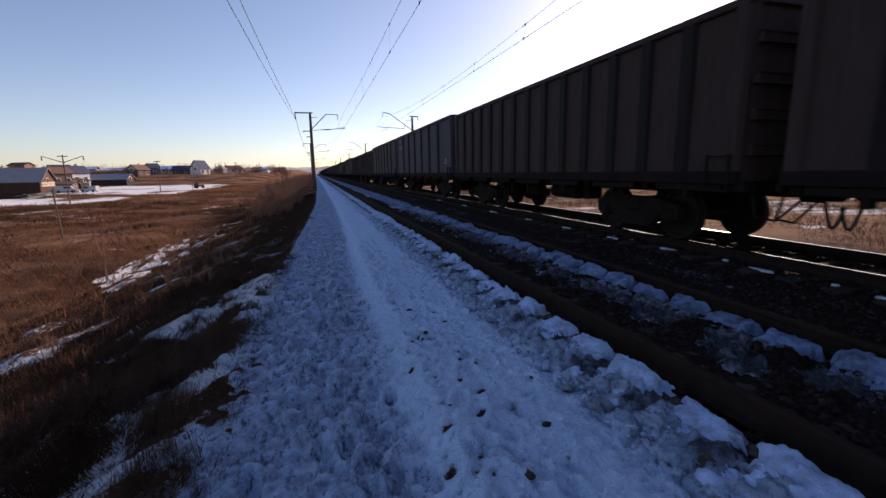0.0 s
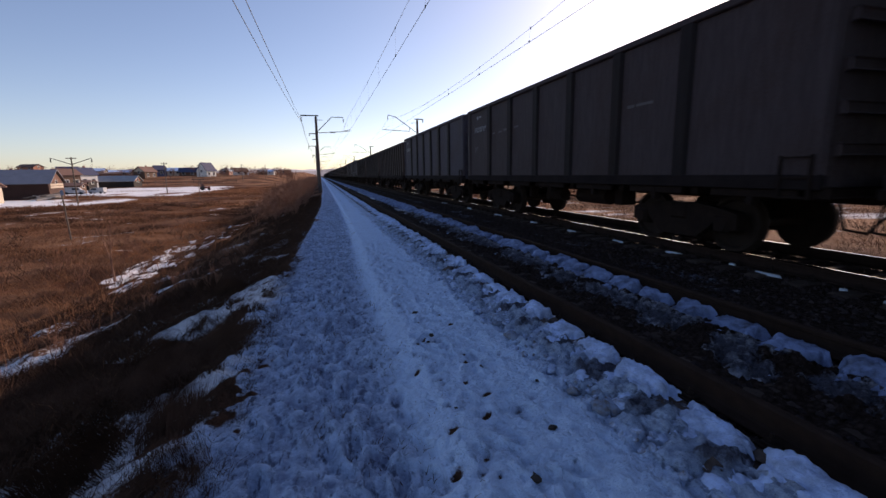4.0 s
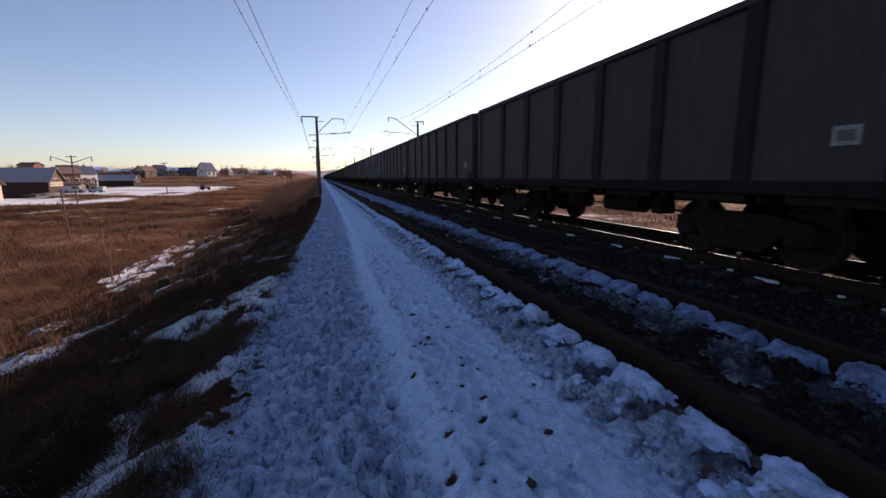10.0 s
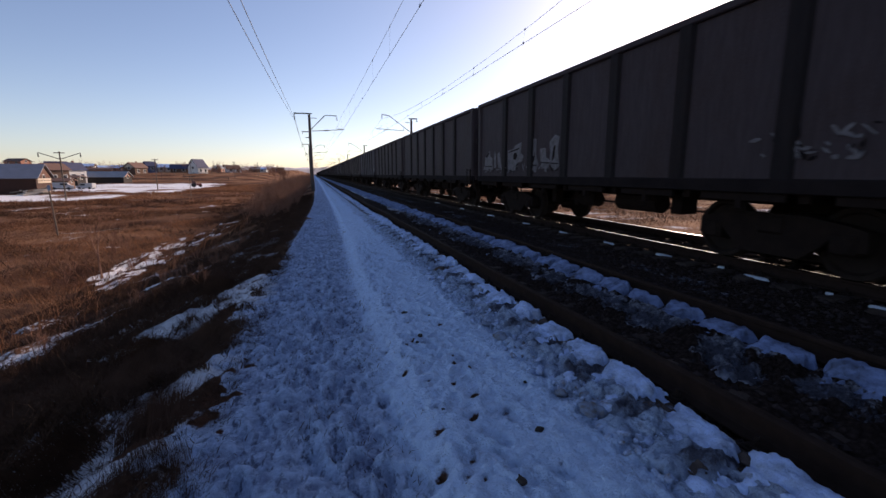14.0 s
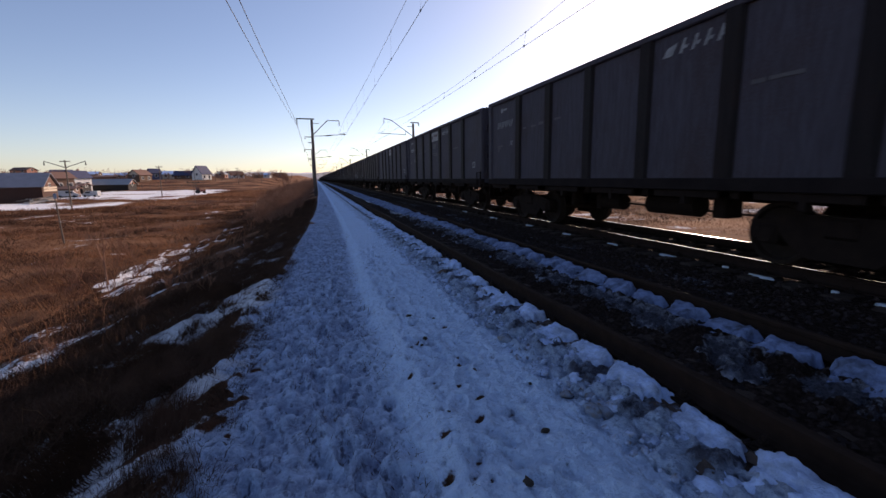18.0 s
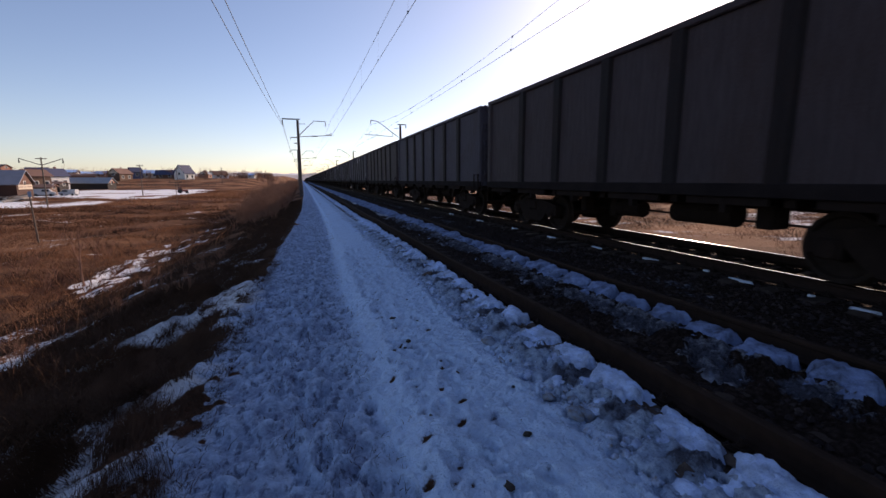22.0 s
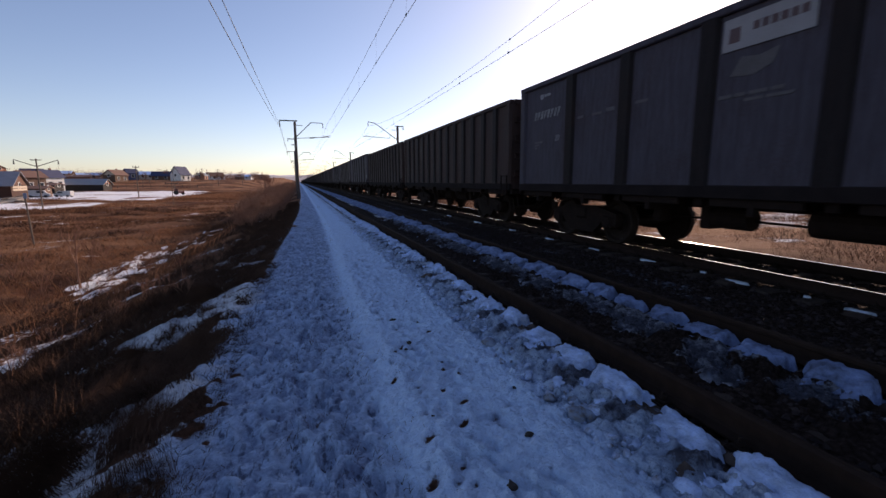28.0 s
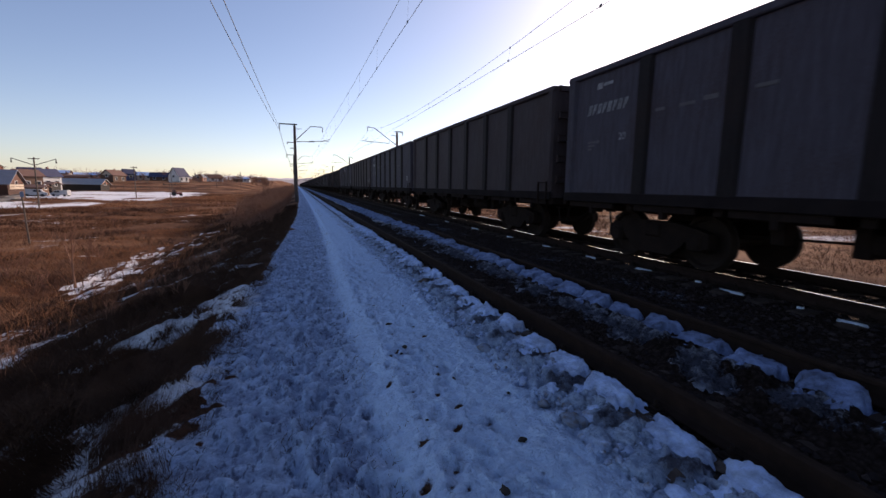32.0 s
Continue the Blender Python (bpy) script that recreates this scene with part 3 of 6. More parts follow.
    yard2 = smoothstep(88, 93, gy + 0.5 * (gx + 24) + 4 * value_noise(gx, gy, 0.15, 2, 51)) * (1 - smoothstep(150, 165, gy)) * smoothstep(-24, -27, gx) * (1 - smoothstep(-58, -66, gx))
    snow = np.maximum(snow, np.maximum(yard1, yard2) * (0.66 + 0.5 * value_noise(gx, gy, 0.2, 2, 15)))
    right = smoothstep(10, 12, b)
    snow = np.maximum(snow, right * (0.33 + 0.5 * value_noise(gx * 2, gy, 0.5, 3, 16)))
    stone = smoothstep(1.75, 2.1, b) * (1 - smoothstep(9.3, 10.2, b))
    mid = np.exp(-((gx - 3.42) / 0.32) ** 2)
    between = np.exp(-((gx - 5.5) / 0.55) ** 2)
    snow = np.maximum(snow, stone * (0.1 + 0.3 * between + 0.42 * mid + 0.3 * value_noise(gx, gy, 1.4, 3, 17)))
    crusty = smoothstep(1.5, 1.7, b + 0.3 * value_noise(gx, gy, 2.0, 3, 25))
    # the mask also darkens untrodden snow on the bank and the dirty crust
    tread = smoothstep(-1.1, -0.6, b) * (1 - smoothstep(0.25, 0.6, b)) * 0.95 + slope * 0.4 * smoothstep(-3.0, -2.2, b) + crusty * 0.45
    snow = np.where(band > 0.5, np.maximum(snow, 0.72 - 0.25 * crack), snow)
    # mud shows over the sleepers and in the cracks of the crust
    snow = np.where(middle > 0.5, np.maximum(snow, 0.48 + 0.5 * value_noise(gx, gy, 2.6, 3, 50) - 0.15 * smoothstep(3.4, 3.0, gx)), snow)
    over = np.abs((gy - 0.47) / SLEEPER - np.round((gy - 0.47) / SLEEPER)) * SLEEPER
    mud = np.clip(band * (0.38 * smoothstep(1.64, 1.78, gx) * (1 - smoothstep(2.1, 2.2, gx)) + 0.7 * crack + 0.95 * (1 - smoothstep(0.05, 0.12, over + 0.1 * value_noise(gx, gy, 7.0, 2, 46))) * smoothstep(1.75, 1.95, gx)), 0, 1)
    # the same mask darkens snow between the tracks and between the near rails
    mud = np.maximum(mud, 1.2 * stone * smoothstep(4.4, 4.9, gx))
    mud = np.maximum(mud, middle * (1.35 - 0.3 * knobs - 0.2 * smoothstep(3.35, 3.55, gx)))
    snow = snow - 0.45 * hole
    stone = np.maximum(stone, 0.55 * smoothstep(0.35, 0.7, hole))
    # heel holes, boot hollows and low crumbs: their shade is added to the tread's colour
    for name, values in (("snow", snow), ("stone", stone), ("shade_blue", path), ("mud", mud), ("tread", np.clip(tread + 0.75 * hole - 11 * boots - 0.7 * crumb * tread, 0, 1))):
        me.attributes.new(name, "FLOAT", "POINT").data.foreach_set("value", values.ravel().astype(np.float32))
    return tagged(new("ground", me), "brown grassland with patchy snow beside a railway embankment", "ground", kind="structure")


build_ground()


# ---- tracks ----
RAIL_SHAPE = ((-0.075, -0.18), (0.075, -0.18), (0.075, -0.168), (0.02, -0.15), (0.009, -0.13), (0.009, -0.055), (0.036, -0.042),
              (0.036, -0.012), (0.022, -0.002), (0.0, 0.0), (-0.022, -0.002), (-0.036, -0.012), (-0.036, -0.042), (-0.009, -0.055), (-0.009, -0.13), (-0.02, -0.15), (-0.075, -0.168))


def rail(x, worn):
    """One rail: its foot and web, and the head with the running face that the wheels polish."""
    r = tagged(new("rail"), "bright worn steel rail under the train" if worn else "rusty steel rail of the empty track, snow beside it", "rail", "rails")
    r.location = (x, 0, RAIL_Z)
    n = len(RAIL_SHAPE)
    foot = [RAIL_SHAPE[k] for k in (0, 1, 2, 3, n - 2, n - 1)]
    web = [RAIL_SHAPE[k] for k in (3, 4, 5, n - 4, n - 3, n - 2)]
    head = [RAIL_SHAPE[k] for k in range(5, n - 3)]
    part("foot", prism(bmesh.new(), foot, -420, 3000), "rail", r)
    part("web", prism(bmesh.new(), [(a, b + 0.0005) for a, b in web], -420, 3000), "rail", r)
    me = finish(prism(bmesh.new(), [(a, b + 0.001) for a, b in head], -420, 3000), "head", "rail")
    me.materials.append(MAT["rail_top"])
    for p in me.polygons:
        if worn and p.center.z > -0.02 and p.normal.z > 0.3:
            p.material_index = 1
    part("head", me, None, r, "polished running face" if worn else "")
    return r


for axis, worn in ((NEAR_AXIS, False), (TRAIN_AXIS, True)):
    for side in (-1, 1):
        rail(axis + side * HALF, worn)


def sleeper_mesh():
    bm = bmesh.new()
    top, low = RAIL_Z - 0.185, -0.07
    half = [(-1.35, 0.13), (-1.3, 0.115), (-0.6, 0.1), (-0.3, 0.075), (0.3, 0.075), (0.6, 0.1), (1.3, 0.115), (1.35, 0.13)]
    tops = (top - 0.03, top, top, top - 0.03, top - 0.03, top, top, top - 0.03)
    rings = []
    for (x, w), z in zip(half, tops):
        rings.append([bm.verts.new(p) for p in ((x, -w - 0.02, low), (x, -w, z - 0.015), (x, -w + 0.02, z), (x, w - 0.02, z), (x, w, z - 0.015), (x, w + 0.02, low))])
    for a, b in zip(rings, rings[1:]):
        for i in range(5):
            bm.faces.new((a[i], a[i + 1], b[i + 1], b[i]))
    bm.faces.new(rings[0][::-1])
    bm.faces.new(rings[-1])
    bmesh.ops.recalc_face_normals(bm, faces=bm.faces[:])
    return finish(bm, "sleeper", "concrete")


def clip_mesh():
    """A rail fastening: plate, clamp and bolt."""
    bm = bmesh.new()
    z = RAIL_Z - 0.185
    box(bm, -0.17, -0.07, z - 0.002, 0.17, 0.07, z + 0.02, 0.006)
    for s in (-1, 1):
        box(bm, s * 0.115 - 0.04, -0.045, z + 0.018, s * 0.115 + 0.04, 0.045, z + 0.045, 0.008)
        tube(bm, (s * 0.125, 0, z + 0.04), (s * 0.125, 0, z + 0.1), 0.013, sides=6)
        tube(bm, (s * 0.125, 0, z + 0.05), (s * 0.125, 0, z + 0.075), 0.026, sides=6)
    return finish(bm, "fastening", "iron")


def track(name, axis, first, count, label):
    bed = tagged(new(name), label, "railway track", kind="structure")
    sm, cm = sleeper_mesh(), clip_mesh()
    for i in range(count):
        s = part("sleeper", sm, None, bed, at=pose(axis, first + i * SLEEPER, random.uniform(-0.008, 0.004), 0, 0, random.uniform(-0.5, 0.5)))
        if i < 60:
            for side in (-1, 1):
                part("fastening", cm, None, s, at=pose(side * HALF, 0, 0))
    # the far stretch in one
    verts, faces = [], []
    base = np.array([v.co for v in sm.vertices])
    polys = [p.vertices[:] for p in sm.polygons if len(p.vertices) == 4]
    far = [k for k in range(count, count + 500)] + [-k for k in range(1, 60)]
    for k in far:
        o = len(verts)
        verts.extend(base + (axis, first + k * SLEEPER, 0))
        faces.extend([[v + o for v in p] for p in polys])
    rest = part("sleeper_row", sheet("sleeper_row", verts, faces, "concrete", False), None, bed)
    rest["kind"] = "stuff"
    return bed


track("track_near", NEAR_AXIS, 0.47, 200, "empty railway track on snowy ballast with concrete sleepers")
track("track_far", TRAIN_AXIS, 0.3, 120, "railway track on dark ballast that the train runs on")


def slab_mesh(seed, lx, ly, h, material):
    """A block of crusted snow: its top rises gently to a crest beside the rail (+x), its sides are broken off."""
    rng = np.random.RandomState(seed)
    nx, ny = 26, 24
    u, v = np.meshgrid(np.linspace(-1, 1, nx), np.linspace(-1, 1, ny))
    edge = 0.9 - 0.14 * rng.rand() - 0.5 * value_noise(u * 2.2, np.sign(v) * 4 + seed, 1.1, 4, seed) - 0.18 * (u < 0) * np.abs(u)
    flank = np.clip((edge - np.abs(v)) / 0.16, 0, 1) ** 0.45
    wall = np.clip((0.97 - u - 0.12 * value_noise(v * 2.2, u * 0 + seed * 3.1, 1.5, 2, seed + 2)) / 0.16, 0, 1) ** 0.5
    rise = 0.3 + 0.7 * smoothstep(-0.9, 0.6, u + 0.35 * value_noise(u * 1.5, v * 1.5, 1.0, 2, seed + 7))
    toe = np.clip((u + 1 - 0.3 * np.abs(value_noise(v * 3, u * 0 + seed, 1.3, 3, seed + 6))) / 0.25, 0, 1) ** 0.6
    z = h * rise * flank * wall * toe
    knob = np.abs(value_noise(u * 3.0, v * 3.0, 1.6, 3, seed + 9))
    z = z * (1 + 0.25 * value_noise(u * 1.6, v * 1.6, 1.0, 2, seed + 5)) - 0.07 * knob * (0.5 + 0.5 * (u < 0.1)) * np.minimum(flank, wall)
    x = u * lx / 2 + 0.02 * value_noise(v * 4, u * 4, 1.0, 3, seed + 3)
    y = v * ly / 2 + 0.03 * value_noise(v * 3, u * 3, 1.0, 3, seed + 4)
    idx = np.arange(nx * ny).reshape(ny, nx)
    faces = np.stack((idx[:-1, :-1], idx[:-1, 1:], idx[1:, 1:], idx[1:, :-1]), -1).reshape(-1, 4)
    return sheet("snow_lump", np.stack((x, y, z - 0.02), -1).reshape(-1, 3), faces, material)


def berm(name, x, lx, h, near, count, label, seed, material, lift, far_count=400):
    """Snow ploughed against a rail, broken by the sleepers into a row of blocks."""
    bank = tagged(new(name), label, "snow")
    kinds = [slab_mesh(seed + i, lx * (0.85 + 0.2 * random.random()), SLEEPER * random.uniform(0.84, 1.02), h * (0.8 + 0.4 * random.random()), material) for i in range(12)]
    for i in range(count):
        y = near + i * SLEEPER
        part("snow_lump", random.choice(kinds), None, bank, at=pose(x + random.uniform(-0.03, 0.03), y + random.uniform(-0.03, 0.03), float(land(x, y, False)) + (lift if y < 16 else 0) + random.uniform(0.0, 0.02), random.uniform(-2, 2), random.uniform(-3, 3), random.uniform(-5, 5)))
    verts, faces = [], []
    for i in range(count, count + far_count):
        y = near + i * SLEEPER
        me = kinds[i % len(kinds)]
        o = len(verts)
        verts.extend(np.array([v.co for v in me.vertices]) + (x, y, float(land(x, y, False))))
        faces.extend([[v + o for v in p.vertices] for p in me.polygons])
    far = part("snow_lumps_far", sheet("snow_lumps_far", verts, faces, material), None, bank)
    far["kind"] = "stuff"


berm("snow_berm_outer", 2.07, 0.44, 0.11, 1.83 - 7 * SLEEPER, 100, "lumpy crusted snow thrown up beside the rail", 21, "berm_snow", 0.04)
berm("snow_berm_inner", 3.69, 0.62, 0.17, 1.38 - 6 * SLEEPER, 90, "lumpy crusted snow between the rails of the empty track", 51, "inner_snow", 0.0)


def chunk_mesh(seed, r, material, flat=0.6, smooth=False):
    bm = bmesh.new()
    bmesh.ops.create_icosphere(bm, subdivisions=2, radius=r)
    for v in bm.verts:
        k = 1 + 0.55 * noise.noise(v.co * (1.6 / r) + Vector((seed * 3.1, 0, 0))) + 0.25 * noise.noise(v.co * (4 / r) + Vector((0, seed, 0)))
        v.co = Vector((v.co.x * k * 1.25, v.co.y * k, v.co.z * k * flat))
    return finish(bm, "chunk", material, smooth)


# broken snow crust lying between the shoulder and the rail, and frozen mud where the sleepers break the berm
crust = [chunk_mesh(i, 0.06, ("berm_snow", "dirty_snow", "berm_snow", "old_snow")[i % 4], 0.7, True) for i in range(12)]
mud = [chunk_mesh(i + 60, 0.08, "clod", 0.5) for i in range(5)]
rubble = tagged(new("snow_rubble"), "broken lumps of dirty snow crust along the sleeper ends", "snow")


def crumb_place(i):
    """Where the crumbs of crust lie: along the sleeper ends, and thinly between the rails."""
    y = 0.2 + 15 * random.random() ** (1.5 if i % 2 else 2.2)
    x = random.gauss(1.86, 0.12) if i % 14 else random.gauss(3.4, 0.16)
    return x, y


for i in range(150):
    x, y = crumb_place(i)
    k = random.uniform(0.4, 1.2)
    part("snow_chunk", random.choice(crust), None, rubble, at=pose(x, y, float(land(x, y)) + 0.012 * k, random.uniform(-25, 25), random.uniform(-25, 25), random.uniform(0, 360)) @ Matrix.Scale(k, 4))
for i in range(60):
    y = 1.83 + (i // 3 - 6.5) * SLEEPER + random.gauss(0, 0.05)
    x = random.uniform(1.9, 2.3)
    part("mud_clod", random.choice(mud), None, rubble, "brown clod of frozen mud", at=pose(x, y, 0.1 + random.uniform(0, 0.02), random.uniform(-20, 20), random.uniform(-20, 20), random.uniform(0, 360)) @ Matrix.Scale(random.uniform(0.5, 1.1), 4))
verts, faces = [], []
bases = [np.array([v.co for v in c.vertices]) for c in crust]
polys = np.array([p.vertices[:] for p in crust[0].polygons])
for i in range(1500):
    x, y = crumb_place(i)
    base = bases[i % 12]
    k = random.uniform(0.12, 0.55)
    turn = np.array(Euler((random.uniform(-0.6, 0.6), random.uniform(-0.6, 0.6), random.uniform(0, 6))).to_matrix())
    verts.append(base @ turn.T * k + (x, y, float(land(x, y)) + random.uniform(-0.005, 0.03)))
    faces.append(polys + i * len(base))
crumbs = part("snow_crumbs", sheet("snow_crumbs", np.concatenate(verts), np.concatenate(faces), "dirty_snow"), None, rubble)
crumbs["kind"] = "stuff"


def ice_patch(x, y, lx, ly, seed):
    """A thin sheet of smooth ice on the ballast, with a torn outline."""
    bm = bmesh.new()
    rim, top = [], []
    for i in range(18):
        a = 6.2832 * i / 18
        k = 1 + 0.7 * noise.noise(Vector((2 * math.cos(a), 2 * math.sin(a), seed * 1.7)))
        rim.append(bm.verts.new((lx * k * math.cos(a), ly * k * math.sin(a), 0)))
        top.append(bm.verts.new((lx * k * 0.9 * math.cos(a), ly * k * 0.9 * math.sin(a), 0.035)))
    for i in range(18):
        bm.faces.new((rim[i], rim[(i + 1) % 18], top[(i + 1) % 18], top[i]))
    bm.faces.new(top)
    ob = new("ice_patch", finish(bm, "ice_patch", "ice", True))
    ob.matrix_basis = pose(x, y, 0.1, 0, 0, 0)
    tagged(ob, "thin glossy patch of ice on the dark ballast", "ice", "ice patches beside the train")


for i, (x, y, lx, ly) in enumerate(((6.36, 4.72, 0.05, 0.17), (6.29, 3.1, 0.05, 0.13), (6.4, 3.75, 0.03, 0.04), (6.5, 5.4, 0.04, 0.06), (6.42, 6.6, 0.05, 0.17), (6.37, 8.15, 0.05, 0.16), (6.36, 10.0, 0.05, 0.2), (6.4, 12.2, 0.05, 0.2), (6.38, 15.0, 0.06, 0.3), (6.4, 18.4, 0.06, 0.3), (6.38, 22.5, 0.07, 0.4))):
    ice_patch(x, y, lx, ly, i)

# dark clods and stones that stand out of the snow of the shoulder
clods = [chunk_mesh(i + 30, 0.03, "stone", 0.5) for i in range(5)]
SPOTS = ((0.94, 4.74, 1.5), (0.95, 4.0, 1.2), (0.88, 3.85, 0.7), (0.97, 1.83, 1.5), (1.29, 2.2, 1.1), (1.2, 4.6, 0.7))
for x, y, k in SPOTS + tuple((random.uniform(0.55, 1.5), 1.5 + 9 * random.random() ** 1.6, random.uniform(0.25, 0.7)) for _ in range(16)):
    ob = new("clod", random.choice(clods))
    ob.matrix_basis = pose(x, y, float(land(x, y)) + 0.004, 0, 0, random.uniform(0, 360)) @ Matrix.Scale(k * 0.75, 4)
    tagged(ob, "dark clod of frozen earth standing out of the snow", "clod", "clods in the snow")


def ballast():
    """Loose crushed stone over the beds of both tracks."""
    rng = np.random.RandomState(3)
    base = np.array(((1, 0, 0), (-1, 0, 0), (0, 1, 0), (0, -1, 0), (0, 0, 1), (0, 0, -1)), float)
    tris = np.array(((0, 2, 4), (2, 1, 4), (1, 3, 4), (3, 0, 4), (2, 0, 5), (1, 2, 5), (3, 1, 5), (0, 3, 5)))
    n = 16000
    y = -3 + 28 * rng.rand(n) ** 1.5
    x = 1.9 + 7.3 * rng.rand(n)
    size = 0.018 + 0.022 * rng.rand(n)
    z = land(x, y) + size * 0.25
    jitter = base[None] * (0.6 + 0.8 * rng.rand(n, 6, 1)) * size[:, None, None]
    a = rng.rand(n) * 6.28
    c, s = np.cos(a)[:, None], np.sin(a)[:, None]
    vx = jitter[..., 0] * c - jitter[..., 1] * s
    vy = jitter[..., 0] * s + jitter[..., 1] * c
    v = np.stack((vx + x[:, None], vy + y[:, None], jitter[..., 2] * 0.8 + z[:, None]), -1).reshape(-1, 3)
    f = (tris[None] + (np.arange(n) * 6)[:, None, None]).reshape(-1, 3)
    m = Nodes("ballast_stone")
    r = m.island()
    mat = m.done(m.mix(r, (0.018, 0.012, 0.012), (0.052, 0.036, 0.032)), 0.9, 0, m.noise(m.world_place(), 90), 0.4, 0.01, 0.2)
    tagged(new("ballast", sheet("ballast", v, f, mat, False)), "dark crushed stone ballast with some snow", "ballast", kind="stuff")


ballast()

# ---- the train ----
BODY, PITCH = 13.3, 13.92


def wheelset_mesh():
    """Axle, discs, treads and flanges, turned in one."""
    half = ((0.705, 0.075), (0.706, 0.40), (0.69, 0.44), (0.705, 0.498), (0.728, 0.505), (0.742, 0.485), (0.865, 0.472), (0.868, 0.41), (0.80, 0.38), (0.79, 0.2), (0.86, 0.14), (0.93, 0.13), (0.935, 0.08), (1.1, 0.075))
    return finish(lathe(bmesh.new(), [(-x, r) for x, r in half[::-1]] + list(half), 28), "wheelset", "wheel")


def side_frame_mesh():
    """The cast side of a bogie, at x = 0, with its windows, spring nest and axle boxes."""
    bm = bmesh.new()
    t = 0.09
    prof = ((-1.18, 0.40), (-1.18, 0.66), (-0.95, 0.72), (-0.45, 0.80), (0.45, 0.80), (0.95, 0.72), (1.18, 0.66), (1.18, 0.40), (1.06, 0.40), (1.04, 0.54), (0.8, 0.56), (0.66, 0.40), (0.42, 0.2), (-0.42, 0.2), (-0.66, 0.40), (-0.8, 0.56), (-1.04, 0.54), (-1.06, 0.40))
    a = [bm.verts.new((-t, y, z)) for y, z in prof]
    b = [bm.verts.new((t, y, z)) for y, z in prof]
    for i in range(len(prof)):
        j = (i + 1) % len(prof)
        bm.faces.new((a[i], a[j], b[j], b[i]))
    bm.faces.new(a)
    bm.faces.new(b[::-1])
    bmesh.ops.recalc_face_normals(bm, faces=bm.faces[:])
    for s in (-1, 1):
        box(bm, -0.13, s * 0.925 - 0.15, 0.34, 0.13, s * 0.925 + 0.15, 0.62, 0.03)
        tube(bm, (-0.15, s * 0.925, 0.478), (0.16, s * 0.925, 0.478), 0.12, sides=12)
    for y in (-0.22, 0, 0.22):
        tube(bm, (0, y, 0.26), (0, y, 0.56), 0.085, sides=10)
    return finish(bm, "side_frame", "iron")


WHEELSET, SIDE_FRAME = wheelset_mesh(), side_frame_mesh()


def bogie(parent, y):
    bm = bmesh.new()
    box(bm, -1.15, -0.2, 0.5, 1.15, 0.2, 0.78, 0.04)
    box(bm, -0.25, -0.25, 0.76, 0.25, 0.25, 0.92, 0.03)
    b = part("bogie", bm, "iron", parent, "dark cast steel two-axle bogie", at=pose(0, y, 0))
    for s in (-1, 1):
        part("side_frame", SIDE_FRAME, None, b, at=pose(s * 1.02, 0, 0))
        part("wheelset", WHEELSET, None, b, at=pose(0, s * 0.925, 0.478))
        beam = bmesh.new()
        tube(beam, (-0.95, s * 0.38, 0.42), (0.95, s * 0.38, 0.42), 0.035, sides=6)
        for e in (-1, 1):
            box(beam, e * 0.78 - 0.06, s * 0.38 - 0.04, 0.3, e * 0.78 + 0.06, s * 0.38 + 0.07, 0.62, 0.015)
        part("brake_beam", beam, "iron", b)
    return b


def hose_mesh(side):
    """A brake hose that hangs in a loop from the end of the wagon."""
    pts = [Vector((0.3, side * (BODY / 2 + 0.03 + 0.3 * t), 0.92 - 0.5 * math.sin(t * math.pi * 0.92) - 0.08 * t)) for t in np.linspace(0, 1, 12)]
    return finish(sweep(bmesh.new(), pts, 0.026), "brake_hose", "rubber", True)


def lever_mesh(side):
    """The uncoupling lever's bent rod across the end of the wagon."""
    pts = ((-1.3, 0.1, 0.95), (-1.3, 0.18, 0.62), (-0.9, 0.2, 0.55), (-0.35, 0.22, 0.9), (0.0, 0.28, 1.02))
    return finish(sweep(bmesh.new(), [(a[0], side * (BODY / 2 - 0.02 + a[1]), a[2]) for a in pts], 0.02, 6), "uncoupling_lever", "iron")


